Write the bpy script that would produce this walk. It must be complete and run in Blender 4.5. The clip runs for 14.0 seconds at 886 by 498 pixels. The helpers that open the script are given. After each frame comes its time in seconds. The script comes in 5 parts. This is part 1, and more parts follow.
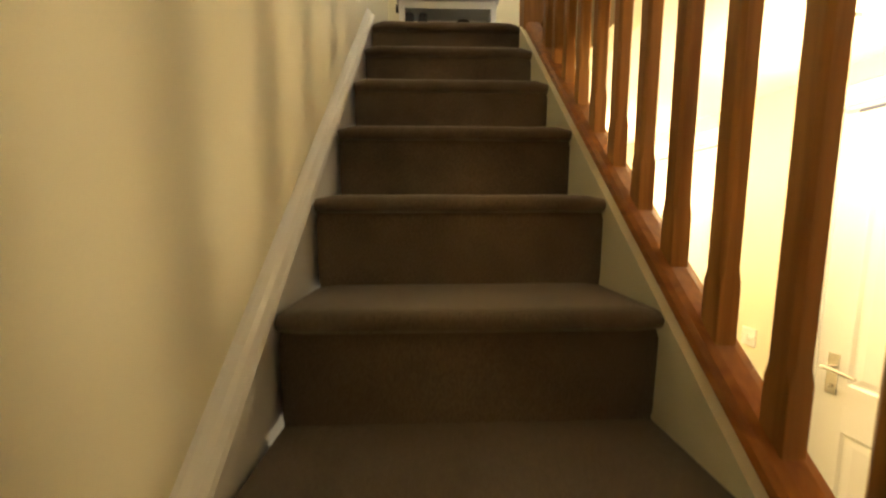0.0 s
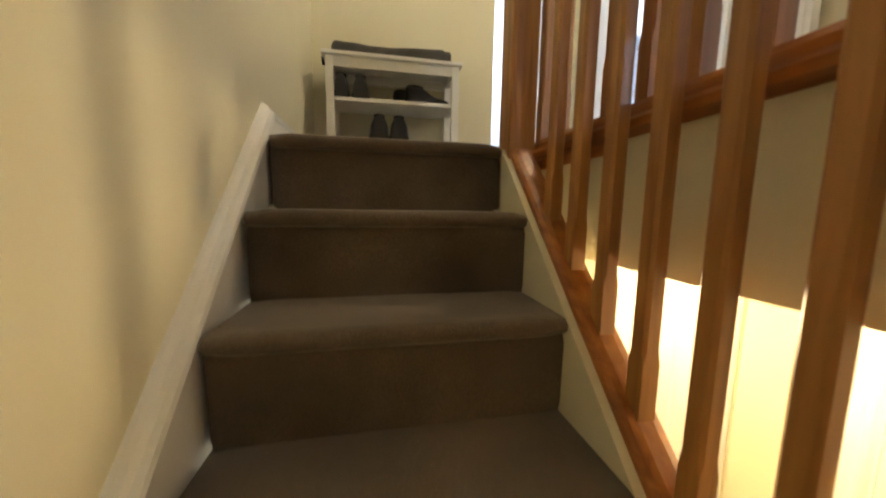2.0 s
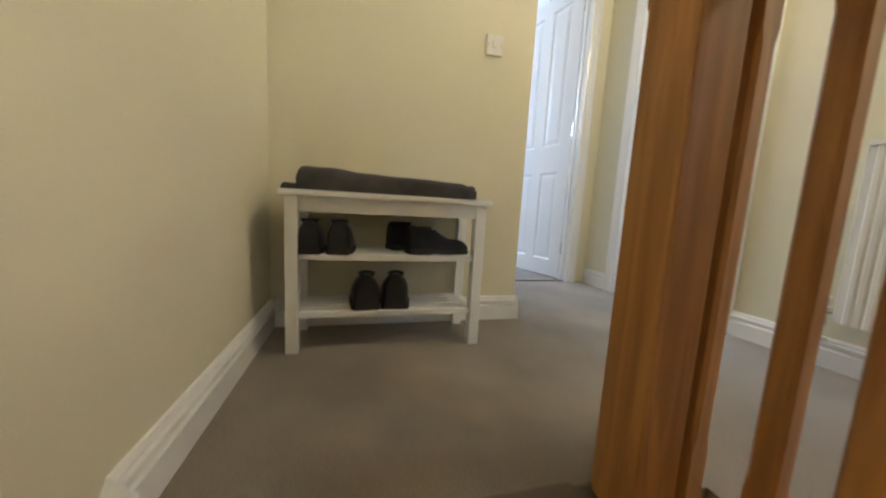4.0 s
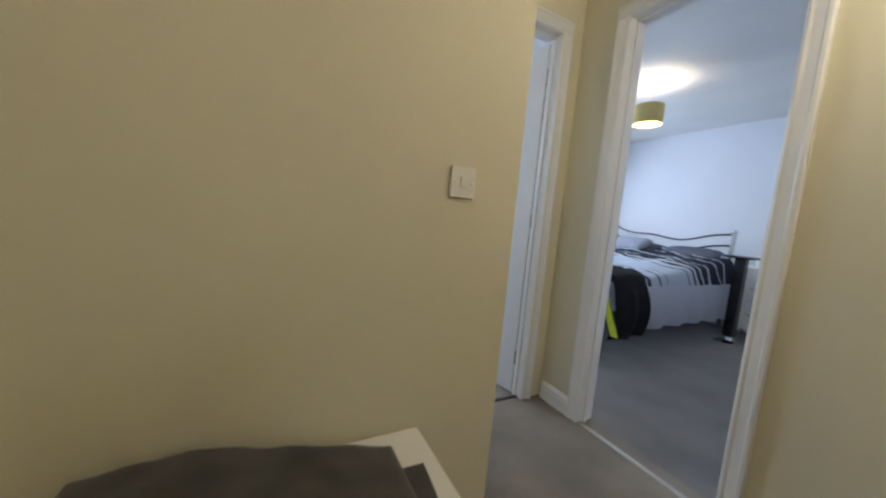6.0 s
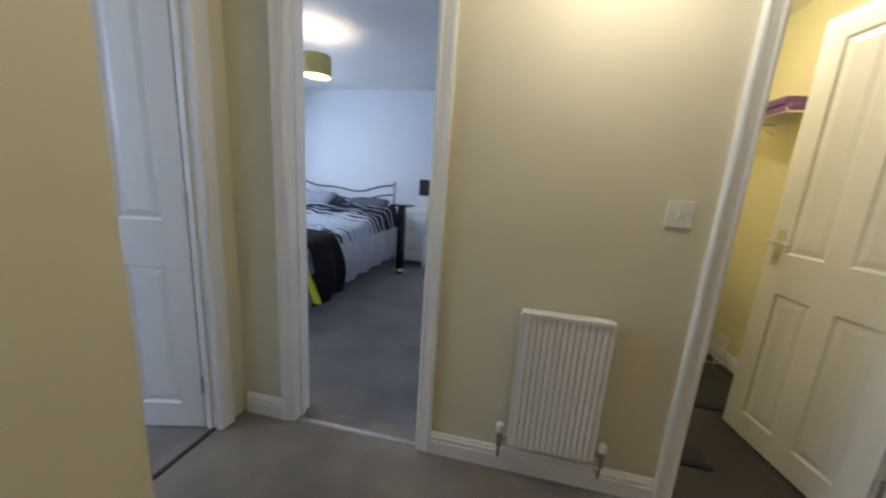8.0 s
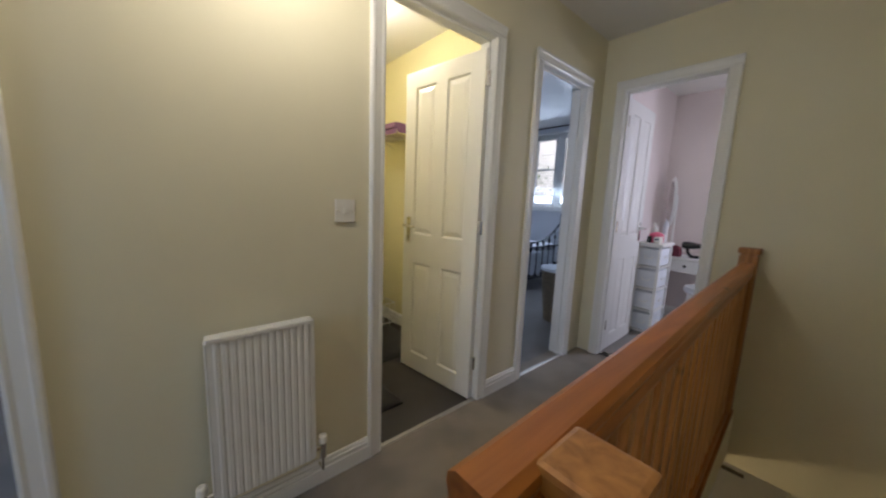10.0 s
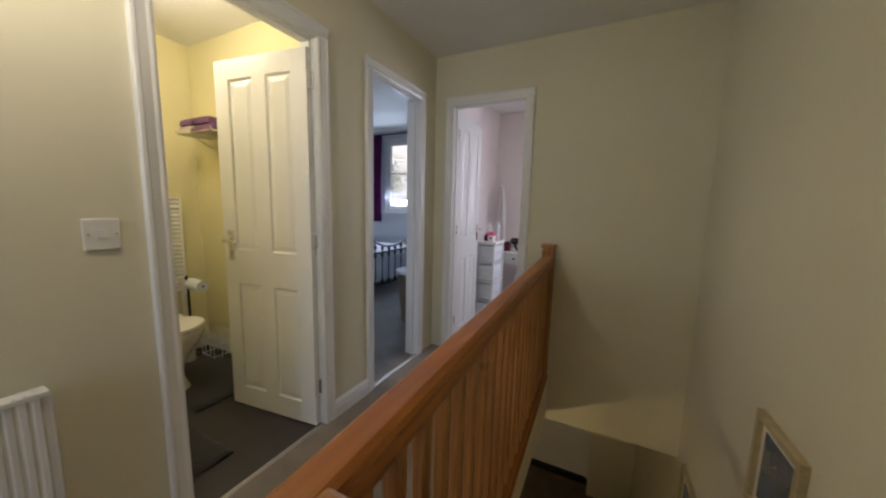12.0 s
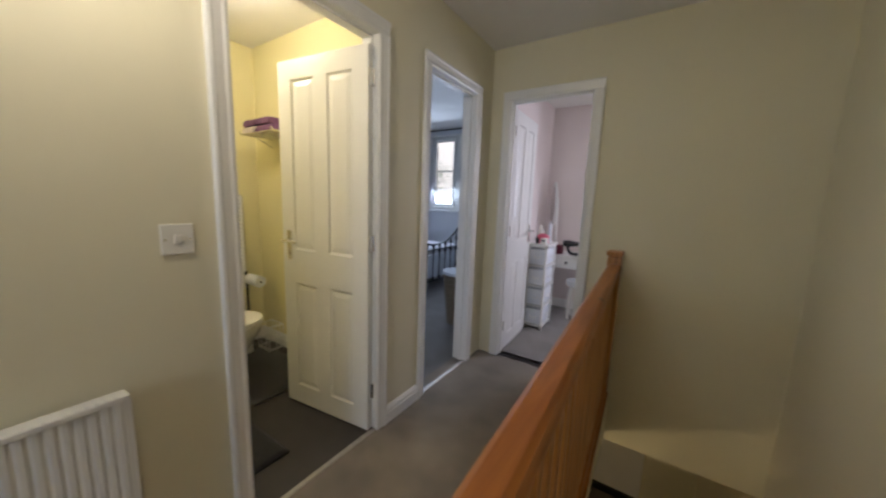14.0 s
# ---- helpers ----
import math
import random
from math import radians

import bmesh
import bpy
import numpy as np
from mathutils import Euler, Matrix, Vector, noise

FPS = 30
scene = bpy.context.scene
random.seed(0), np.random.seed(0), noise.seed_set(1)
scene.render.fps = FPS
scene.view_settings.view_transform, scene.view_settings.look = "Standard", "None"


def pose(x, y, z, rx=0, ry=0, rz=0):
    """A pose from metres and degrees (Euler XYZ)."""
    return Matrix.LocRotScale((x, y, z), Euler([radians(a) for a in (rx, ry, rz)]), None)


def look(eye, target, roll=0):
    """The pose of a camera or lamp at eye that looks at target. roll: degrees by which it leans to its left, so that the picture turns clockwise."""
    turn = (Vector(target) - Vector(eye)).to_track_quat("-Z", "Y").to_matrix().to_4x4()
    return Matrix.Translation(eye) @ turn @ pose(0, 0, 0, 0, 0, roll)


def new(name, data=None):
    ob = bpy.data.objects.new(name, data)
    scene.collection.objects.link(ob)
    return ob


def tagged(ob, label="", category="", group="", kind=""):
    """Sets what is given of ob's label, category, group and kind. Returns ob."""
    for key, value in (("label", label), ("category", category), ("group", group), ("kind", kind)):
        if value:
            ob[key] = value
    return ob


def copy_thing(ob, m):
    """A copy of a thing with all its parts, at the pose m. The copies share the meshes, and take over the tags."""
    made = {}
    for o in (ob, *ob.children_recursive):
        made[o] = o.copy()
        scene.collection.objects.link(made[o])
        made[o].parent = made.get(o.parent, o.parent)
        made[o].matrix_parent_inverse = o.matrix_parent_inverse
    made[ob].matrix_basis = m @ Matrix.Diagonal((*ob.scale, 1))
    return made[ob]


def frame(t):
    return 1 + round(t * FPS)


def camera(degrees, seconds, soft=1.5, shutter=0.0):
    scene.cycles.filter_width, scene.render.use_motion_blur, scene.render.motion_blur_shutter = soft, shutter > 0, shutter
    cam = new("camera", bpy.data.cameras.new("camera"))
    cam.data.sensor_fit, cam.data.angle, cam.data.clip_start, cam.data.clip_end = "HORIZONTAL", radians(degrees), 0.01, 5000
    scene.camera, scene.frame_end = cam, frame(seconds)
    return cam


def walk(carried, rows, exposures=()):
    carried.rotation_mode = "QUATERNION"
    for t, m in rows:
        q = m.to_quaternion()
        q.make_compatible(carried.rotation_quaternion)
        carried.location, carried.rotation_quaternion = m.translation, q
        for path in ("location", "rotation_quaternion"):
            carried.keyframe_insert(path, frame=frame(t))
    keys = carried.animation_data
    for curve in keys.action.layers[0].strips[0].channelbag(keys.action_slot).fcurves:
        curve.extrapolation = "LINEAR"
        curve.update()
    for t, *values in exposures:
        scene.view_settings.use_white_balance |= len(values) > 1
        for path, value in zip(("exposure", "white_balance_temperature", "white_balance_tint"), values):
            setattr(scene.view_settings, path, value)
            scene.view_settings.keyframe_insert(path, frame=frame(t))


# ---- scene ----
cam = camera(107.4, 14.0, 2.2, 0.3)
PATH = [
    (0, (0.313, -1.62, -0.888), (0.373, 0.365, -1.092), -0.1),
    (0.5, (0.313, -1.468, -0.68), (0.47, 0.516, -0.883), -0.0),
    (1, (0.341, -1.347, -0.533), (0.571, 0.628, -0.756), 0.4),
    (1.5, (0.322, -1.19, -0.356), (0.589, 0.779, -0.588), 0.4),
    (2, (0.34, -1.029, -0.205), (0.719, 0.919, -0.449), 0.8),
    (2.5, (0.295, -0.871, 0.005), (0.744, 1.058, -0.282), 2.2),
    (3, (0.299, -0.749, 0.138), (0.75, 1.182, -0.122), 2.9),
    (3.5, (0.308, -0.58, 0.293), (0.785, 1.349, 0.064), 2.9),
    (4, (0.313, -0.418, 0.474), (0.816, 1.502, 0.222), 3.1),
    (4.2, (0.313, -0.353, 0.529), (0.826, 1.565, 0.287), 3.1),
    (6.3, (0.449, 0.258, 1.065), (1.568, 1.906, 0.88), 5.4),
    (6.5, (0.469, 0.312, 1.083), (1.754, 1.831, 0.884), 5.5),
    (7, (0.475, 0.373, 1.231), (2.141, 1.431, 0.905), 4.8),
    (7.5, (0.59, 0.397, 1.203), (2.409, 1.128, 0.809), 4.7),
    (7.6, (0.6, 0.406, 1.204), (2.451, 1.052, 0.807), 4.6),
    (8, (0.638, 0.341, 1.189), (2.562, 0.719, 0.795), 3.8),
    (8.5, (0.647, 0.34, 1.152), (2.605, 0.177, 0.777), 2.8),
    (9, (0.642, 0.354, 1.182), (2.493, -0.295, 0.786), 1.9),
    (9.2, (0.656, 0.357, 1.182), (2.444, -0.459, 0.811), 2.1),
    (11.3, (0.586, 0.217, 1.22), (1.682, -1.433, 0.943), 1.3),
    (11.5, (0.573, 0.203, 1.224), (1.616, -1.48, 0.944), 1.1),
    (12, (0.547, 0.187, 1.245), (1.431, -1.588, 0.984), 1.4),
    (12.5, (0.516, 0.167, 1.252), (1.245, -1.678, 0.994), 1.4),
    (13, (0.53, 0.143, 1.249), (1.212, -1.718, 0.98), 1.5),
    (13.5, (0.586, 0.121, 1.246), (1.338, -1.712, 0.968), 1.5),
    (14, (0.701, 0.151, 1.279), (1.778, -1.508, 0.986), 2.1),
]
walk(cam, [(t, look(eye, target, roll)) for t, eye, target, roll in PATH], [(0.0, 1.55, 7300, 10), (2.0, 1.45, 7000, 11), (4.0, 1.15, 6450, 12), (6.3, 0.25, 6350, 13),
           (7.5, 0.12, 6300, 13), (9.0, 0.02, 5900, 14), (11.5, -0.06, 6300, 14), (14.0, 0.04, 6250, 14)])

def lamp(name, kind, at, energy, color, size=0.05, rot=None, sy=None):
    data = bpy.data.lights.new(name, kind)
    data.energy, data.color = energy, color
    if kind == "AREA":
        data.size = size
        if sy:
            data.shape, data.size_y = "RECTANGLE", sy
    else:
        data.shadow_soft_size = size
    ob = new(name, data)
    ob.matrix_basis = pose(*at, *(rot or (0, 0, 0)))
    return ob


# world: overcast daylight outside the windows
world = bpy.data.worlds.new("world")
scene.world = world
world.use_nodes = True
wt = world.node_tree
sky = wt.nodes.new("ShaderNodeTexSky")
sky.sky_type, sky.sun_disc = "NISHITA", False
sky.sun_elevation, sky.sun_rotation = radians(32), radians(336)
wt.links.new(sky.outputs[0], wt.nodes["Background"].inputs[0])
wt.nodes["Background"].inputs[1].default_value = 0.15
sun_data = bpy.data.lights.new("sun", "SUN")
sun_data.energy, sun_data.angle, sun_data.color = 4.5, radians(0.5), (1.0, 0.96, 0.9)
sun = new("sun", sun_data)
sun.matrix_basis = look((0, 0, 0), (0.35, -0.8, -0.55))

WARM, SOFT, DAY = (1.0, 0.74, 0.41), (1.0, 0.88, 0.69), (0.66, 0.80, 1.0)
lamp("hall_lamp", "POINT", (1.50, -0.64, -0.62), 6.5, WARM, 0.04)
# added fill with no known source: lifts the hall doors, softens the spindle shadows
lamp("hall_fill", "POINT", (1.42, 0.55, -0.62), 10, WARM, 0.05)
lamp("landing_lamp", "POINT", (1.52, 0.04, 2.02), 9.8, SOFT, 0.06)
lamp("bath_lamp", "POINT", (2.7, -0.65, 2.25), 15, SOFT, 0.08)
lamp("bedroom_lamp", "POINT", (3.48, 2.15, 2.12), 7, SOFT, 0.05)
lamp("bedroom_daylight", "AREA", (3.6, 3.92, 1.55), 58, DAY, 1.5, (-72, 0, 0), 1.2)
lamp("box_room_daylight", "AREA", (0.9, 3.95, 1.6), 48, DAY, 1.2, (-72, 0, 0), 1.2)
lamp("guest_room_daylight", "AREA", (3.60, -4.40, 1.65), 22, DAY, 0.9, (66, 0, 0), 1.1)
lamp("dressing_room_daylight", "AREA", (0.35, -3.88, 1.55), 20, (0.80, 0.84, 1.0), 0.8, (74, 0, 0), 1.2)

# ---- materials ----


def material(name, base, rough=0.5, metal=0.0, var=0.06, scale=8.0, bump=0.0, bscale=200.0, coat=0.0, island=0.0, streak=None, sheen=0.0):
    """Principled material: colour varied at a broad and a fine scale, with fine relief."""
    mt = bpy.data.materials.new(name)
    mt.use_nodes = True
    nt = mt.node_tree
    bs = nt.nodes["Principled BSDF"]
    bs.inputs["Roughness"].default_value, bs.inputs["Metallic"].default_value = rough, metal
    bs.inputs["Coat Weight"].default_value, bs.inputs["Sheen Weight"].default_value = coat, sheen
    tc = nt.nodes.new("ShaderNodeTexCoord")
    mp = nt.nodes.new("ShaderNodeMapping")
    nt.links.new(tc.outputs["Object"], mp.inputs[0])
    if streak:
        mp.inputs["Scale"].default_value = streak
    n1 = nt.nodes.new("ShaderNodeTexNoise")
    n1.inputs["Scale"].default_value, n1.inputs["Detail"].default_value = scale, 5
    nt.links.new(mp.outputs[0], n1.inputs["Vector"])
    ramp = nt.nodes.new("ShaderNodeValToRGB")
    ramp.color_ramp.elements[0].position, ramp.color_ramp.elements[1].position = 0.3, 0.7
    ramp.color_ramp.elements[0].color = tuple(c * (1 - var) for c in base) + (1,)
    ramp.color_ramp.elements[1].color = tuple(min(1, c * (1 + var)) for c in base) + (1,)
    nt.links.new(n1.outputs["Fac"], ramp.inputs[0])
    nt.links.new(ramp.outputs[0], bs.inputs["Base Color"])
    if bump:
        n2 = nt.nodes.new("ShaderNodeTexNoise")
        n2.inputs["Scale"].default_value, n2.inputs["Detail"].default_value = bscale, 3
        nt.links.new(mp.outputs[0], n2.inputs["Vector"])
        b = nt.nodes.new("ShaderNodeBump")
        b.inputs["Strength"].default_value, b.inputs["Distance"].default_value = min(1.0, bump), 0.002 * max(1, bump)
        nt.links.new(n2.outputs["Fac"], b.inputs["Height"])
        nt.links.new(b.outputs[0], bs.inputs["Normal"])
    return mt


def wood_material(name, dark, light, grain=(1.0, 1.0, 0.06)):
    mt = bpy.data.materials.new(name)
    mt.use_nodes = True
    nt = mt.node_tree
    bs = nt.nodes["Principled BSDF"]
    bs.inputs["Roughness"].default_value = 0.42
    bs.inputs["Coat Weight"].default_value = 0.1
    tc = nt.nodes.new("ShaderNodeTexCoord")
    info = nt.nodes.new("ShaderNodeObjectInfo")
    add = nt.nodes.new("ShaderNodeVectorMath")
    add.operation = "MULTIPLY_ADD"
    add.inputs[1].default_value = (7.0, 5.0, 9.0)
    nt.links.new(info.outputs["Random"], add.inputs[0])
    nt.links.new(tc.outputs["Object"], add.inputs[2])
    mp = nt.nodes.new("ShaderNodeMapping")
    mp.inputs["Scale"].default_value = grain
    nt.links.new(add.outputs[0], mp.inputs[0])
    n1 = nt.nodes.new("ShaderNodeTexNoise")
    n1.inputs["Scale"].default_value, n1.inputs["Detail"].default_value = 40, 6
    n1.inputs["Distortion"].default_value = 0.6
    nt.links.new(mp.outputs[0], n1.inputs["Vector"])
    kn = nt.nodes.new("ShaderNodeTexVoronoi")
    kn.inputs["Scale"].default_value = 5.0
    nt.links.new(add.outputs[0], kn.inputs["Vector"])
    kr = nt.nodes.new("ShaderNodeMapRange")
    kr.inputs["From Min"].default_value, kr.inputs["From Max"].default_value = 0.03, 0.10
    kr.inputs["To Min"].default_value, kr.inputs["To Max"].default_value = 0.35, 1.0
    nt.links.new(kn.outputs["Distance"], kr.inputs["Value"])
    ramp = nt.nodes.new("ShaderNodeValToRGB")
    ramp.color_ramp.elements[0].position, ramp.color_ramp.elements[1].position = 0.3, 0.72
    ramp.color_ramp.elements[0].color, ramp.color_ramp.elements[1].color = (*dark, 1), (*light, 1)
    nt.links.new(n1.outputs["Fac"], ramp.inputs[0])
    mul = nt.nodes.new("ShaderNodeMix")
    mul.data_type, mul.blend_type = "RGBA", "MULTIPLY"
    mul.inputs["Factor"].default_value = 1.0
    nt.links.new(ramp.outputs[0], mul.inputs["A"])
    nt.links.new(kr.outputs[0], mul.inputs["B"])
    nt.links.new(mul.outputs["Result"], bs.inputs["Base Color"])
    b = nt.nodes.new("ShaderNodeBump")
    b.inputs["Strength"].default_value, b.inputs["Distance"].default_value = 0.25, 0.001
    nt.links.new(n1.outputs["Fac"], b.inputs["Height"])
    nt.links.new(b.outputs[0], bs.inputs["Normal"])
    return mt


def carpet_material(name, base, var=0.22):
    """Short pile: tufts, footmarks and slight soiling."""
    mt = material(name, base, 0.95, 0, var, 3.5, 1.0, 420, sheen=0.35)
    nt = mt.node_tree
    bs = nt.nodes["Principled BSDF"]
    n = nt.nodes.new("ShaderNodeTexNoise")
    n.inputs["Scale"].default_value, n.inputs["Detail"].default_value = 260, 2
    tc = nt.nodes.new("ShaderNodeTexCoord")
    nt.links.new(tc.outputs["Object"], n.inputs["Vector"])
    r = nt.nodes.new("ShaderNodeMapRange")
    r.inputs["From Min"].default_value, r.inputs["From Max"].default_value = 0.3, 0.7
    r.inputs["To Min"].default_value, r.inputs["To Max"].default_value = 0.72, 1.2
    nt.links.new(n.outputs["Fac"], r.inputs["Value"])
    mul = nt.nodes.new("ShaderNodeMix")
    mul.data_type, mul.blend_type = "RGBA", "MULTIPLY"
    mul.inputs["Factor"].default_value = 1.0
    src = bs.inputs["Base Color"].links[0].from_socket
    nt.links.new(src, mul.inputs["A"])
    nt.links.new(r.outputs[0], mul.inputs["B"])
    nt.links.new(mul.outputs["Result"], bs.inputs["Base Color"])
    return mt


def glow(name, color, strength):
    mt = bpy.data.materials.new(name)
    mt.use_nodes = True
    bs = mt.node_tree.nodes["Principled BSDF"]
    bs.inputs["Base Color"].default_value = (*color, 1)
    bs.inputs["Emission Color"].default_value, bs.inputs["Emission Strength"].default_value = (*color, 1), strength
    return mt


CREAM = material("cream_paint", (0.74, 0.70, 0.53), 0.62, 0, 0.025, 2.0, 0.25, 320)
BATH_CREAM = material("bathroom_paint", (0.78, 0.72, 0.42), 0.55, 0, 0.02, 2.0, 0.2, 320)
GREY_PAINT = material("pale_grey_paint", (0.74, 0.76, 0.80), 0.7, 0, 0.02, 2.0, 0.2, 320)
PINK_PAINT = material("pale_pink_paint", (0.78, 0.70, 0.68), 0.7, 0, 0.02, 2.0, 0.2, 320)
CEIL = material("ceiling_paint", (0.82, 0.81, 0.78), 0.8, 0, 0.02, 3.0, 0.3, 250)
WHITE = material("white_gloss", (0.82, 0.82, 0.80), 0.28, 0, 0.015, 5.0, 0.08, 120, coat=0.2)
PINE = wood_material("stained_pine", (0.28, 0.115, 0.030), (0.52, 0.25, 0.075))
PINE_Y = wood_material("stained_pine_long", (0.24, 0.075, 0.011), (0.46, 0.165, 0.028), (1.0, 0.06, 1.0))
CARPET_STAIR = carpet_material("brown_stair_carpet", (0.128, 0.096, 0.066), 0.42)
CARPET = carpet_material("grey_brown_carpet", (0.212, 0.176, 0.134), 0.28)
CARPET_GREY = carpet_material("grey_carpet", (0.165, 0.148, 0.138), 0.24)
DARK_FLOOR = material("dark_vinyl", (0.036, 0.031, 0.029), 0.6, 0, 0.2, 6, 0.2, 90)
DARK_MAT = carpet_material("black_bath_mat", (0.009, 0.009, 0.012))
CHROME = material("chrome", (0.72, 0.71, 0.68), 0.22, 1.0, 0.03, 20)
BRASS = material("threshold_metal", (0.45, 0.43, 0.40), 0.5, 1.0, 0.08, 30, 0.2, 200)
BLACK = material("black_metal", (0.012, 0.012, 0.014), 0.35, 0.3, 0.1, 20)
IRON = material("painted_iron", (0.02, 0.022, 0.03), 0.4, 0.5, 0.1, 20)
PLASTIC = material("white_plastic", (0.80, 0.79, 0.74), 0.3, 0, 0.01, 5)
CERAMIC = material("white_ceramic", (0.84, 0.82, 0.76), 0.12, 0, 0.01, 5, coat=0.6)
SHOE = material("black_leather", (0.012, 0.012, 0.016), 0.33, 0, 0.3, 30, 0.3, 150)
SHOE_B = material("black_suede", (0.014, 0.013, 0.016), 0.85, 0, 0.3, 30, 0.5, 250)
SOLE = material("shoe_sole", (0.03, 0.025, 0.022), 0.7, 0, 0.2, 30)
CLOTH = material("charcoal_cloth", (0.045, 0.042, 0.042), 0.9, 0, 0.35, 14, 0.8, 350, sheen=0.3)
FRAME_WOOD = material("pale_gilt_wood", (0.50, 0.42, 0.24), 0.4, 0.1, 0.15, 30, 0.2, 80)
MOUNT = material("picture_mount", (0.75, 0.72, 0.62), 0.8, 0, 0.02, 10)
PURPLE = material("purple_curtain", (0.20, 0.03, 0.19), 0.85, 0, 0.15, 10, 0.4, 300)
PURPLE_T = material("purple_towel", (0.16, 0.075, 0.15), 0.95, 0, 0.15, 20, 0.9, 300)
GREY_T = material("beige_towel", (0.48, 0.42, 0.38), 0.95, 0, 0.1, 20, 0.9, 300)
NAVY = material("navy_bedding", (0.03, 0.04, 0.07), 0.85, 0, 0.2, 10, 0.4, 200)
WHITE_CLOTH = material("white_cotton", (0.72, 0.75, 0.80), 0.85, 0, 0.08, 6, 0.5, 120)
YELLOW = material("lime_yellow_fabric", (0.62, 0.68, 0.03), 0.7, 0, 0.1, 12, 0.3, 200)
THROW = material("dark_grey_throw", (0.018, 0.02, 0.026), 0.95, 0, 0.3, 14, 0.9, 160)
GREEN = material("green_plastic", (0.05, 0.28, 0.04), 0.3, 0, 0.05, 8)
WICKER = material("wicker", (0.22, 0.17, 0.11), 0.8, 0, 0.35, 60, 0.9, 120)
MAROON = material("maroon_fabric", (0.12, 0.015, 0.03), 0.6, 0, 0.2, 12)
PINKC = material("pink_plastic", (0.65, 0.12, 0.20), 0.35, 0, 0.05, 12)
SHADE = material("mustard_shade", (0.62, 0.50, 0.20), 0.8, 0, 0.06, 30, 0.4, 300)
BULB = glow("lamp_glow", (1.0, 0.88, 0.62), 14)
BULB_LOW = glow("downlight_glow", (1.0, 0.86, 0.55), 30)
BRICK_OUT = material("render_wall", (0.74, 0.72, 0.70), 0.9, 0, 0.1, 5, 0.4, 60)
SCREEN = material("black_screen", (0.01, 0.01, 0.012), 0.15, 0, 0.05, 5)
PAINTING = material("blue_grey_print", (0.07, 0.10, 0.16), 0.25, 0, 0.55, 7, coat=0.4)
GLASS = bpy.data.materials.new("window_glass")
GLASS.use_nodes = True
gb = GLASS.node_tree.nodes["Principled BSDF"]
gb.inputs["Transmission Weight"].default_value, gb.inputs["Roughness"].default_value, gb.inputs["IOR"].default_value = 1.0, 0.0, 1.05
MIRROR = material("mirror", (0.9, 0.9, 0.9), 0.03, 1.0, 0.0, 5)


def duvet_material():
    """Navy and white bands across the bed, narrow near the pillows, white in the middle, navy at the foot."""
    mt = material("striped_duvet", (0.7, 0.7, 0.7), 0.85, 0, 0.05, 6, 0.5, 160)
    nt = mt.node_tree
    bs = nt.nodes["Principled BSDF"]
    tc = nt.nodes.new("ShaderNodeTexCoord")
    sep = nt.nodes.new("ShaderNodeSeparateXYZ")
    wob = nt.nodes.new("ShaderNodeTexNoise")
    wob.inputs["Scale"].default_value = 2.2
    nt.links.new(tc.outputs["Object"], wob.inputs["Vector"])
    nt.links.new(tc.outputs["Object"], sep.inputs[0])
    ma = nt.nodes.new("ShaderNodeMath")
    ma.operation, ma.inputs[1].default_value = "MULTIPLY_ADD", 0.12
    nt.links.new(wob.outputs["Fac"], ma.inputs[0])
    nt.links.new(sep.outputs["X"], ma.inputs[2])
    r = nt.nodes.new("ShaderNodeValToRGB")
    r.color_ramp.interpolation = "CONSTANT"
    navy, white, pale = (0.025, 0.035, 0.065, 1), (0.80, 0.83, 0.88, 1), (0.70, 0.77, 0.86, 1)
    stops = [(0.0, navy), (0.10, white), (0.115, navy), (0.16, white), (0.175, navy), (0.21, white), (0.235, navy), (0.26, pale), (0.31, navy), (0.318, pale),
             (0.36, navy), (0.366, pale), (0.52, navy), (0.528, pale), (0.56, navy), (0.575, white), (0.595, navy), (0.63, white), (0.648, navy),
             (0.70, white), (0.715, navy), (0.77, white), (0.785, navy), (0.84, white), (0.855, navy)]
    els = r.color_ramp.elements
    els[0].position, els[0].color = stops[0]
    els[1].position, els[1].color = stops[1]
    for p, c in stops[2:]:
        e = els.new(p)
        e.color = c
    nrm = nt.nodes.new("ShaderNodeMapRange")
    nrm.inputs["From Min"].default_value, nrm.inputs["From Max"].default_value = 0.0, 2.2
    nt.links.new(ma.outputs[0], nrm.inputs["Value"])
    nt.links.new(nrm.outputs[0], r.inputs[0])
    # the hanging side shows the plain pale reverse
    low = nt.nodes.new("ShaderNodeMath")
    low.operation, low.inputs[1].default_value = "LESS_THAN", 0.57
    nt.links.new(sep.outputs["Z"], low.inputs[0])
    mix = nt.nodes.new("ShaderNodeMix")
    mix.data_type = "RGBA"
    mix.inputs["B"].default_value = (0.78, 0.78, 0.83, 1)
    nt.links.new(low.outputs[0], mix.inputs["Factor"])
    nt.links.new(r.outputs[0], mix.inputs["A"])
    nt.links.new(mix.outputs["Result"], bs.inputs["Base Color"])
    return mt


DUVET = duvet_material()
GREY_COTTON = material('grey_cotton', (0.24, 0.26, 0.31), 0.8, 0, 0.15, 14, 0.4, 160)
SLATE = material('slate_cotton', (0.09, 0.10, 0.13), 0.75, 0, 0.15, 14, 0.4, 160)

# ---- mesh helpers ----


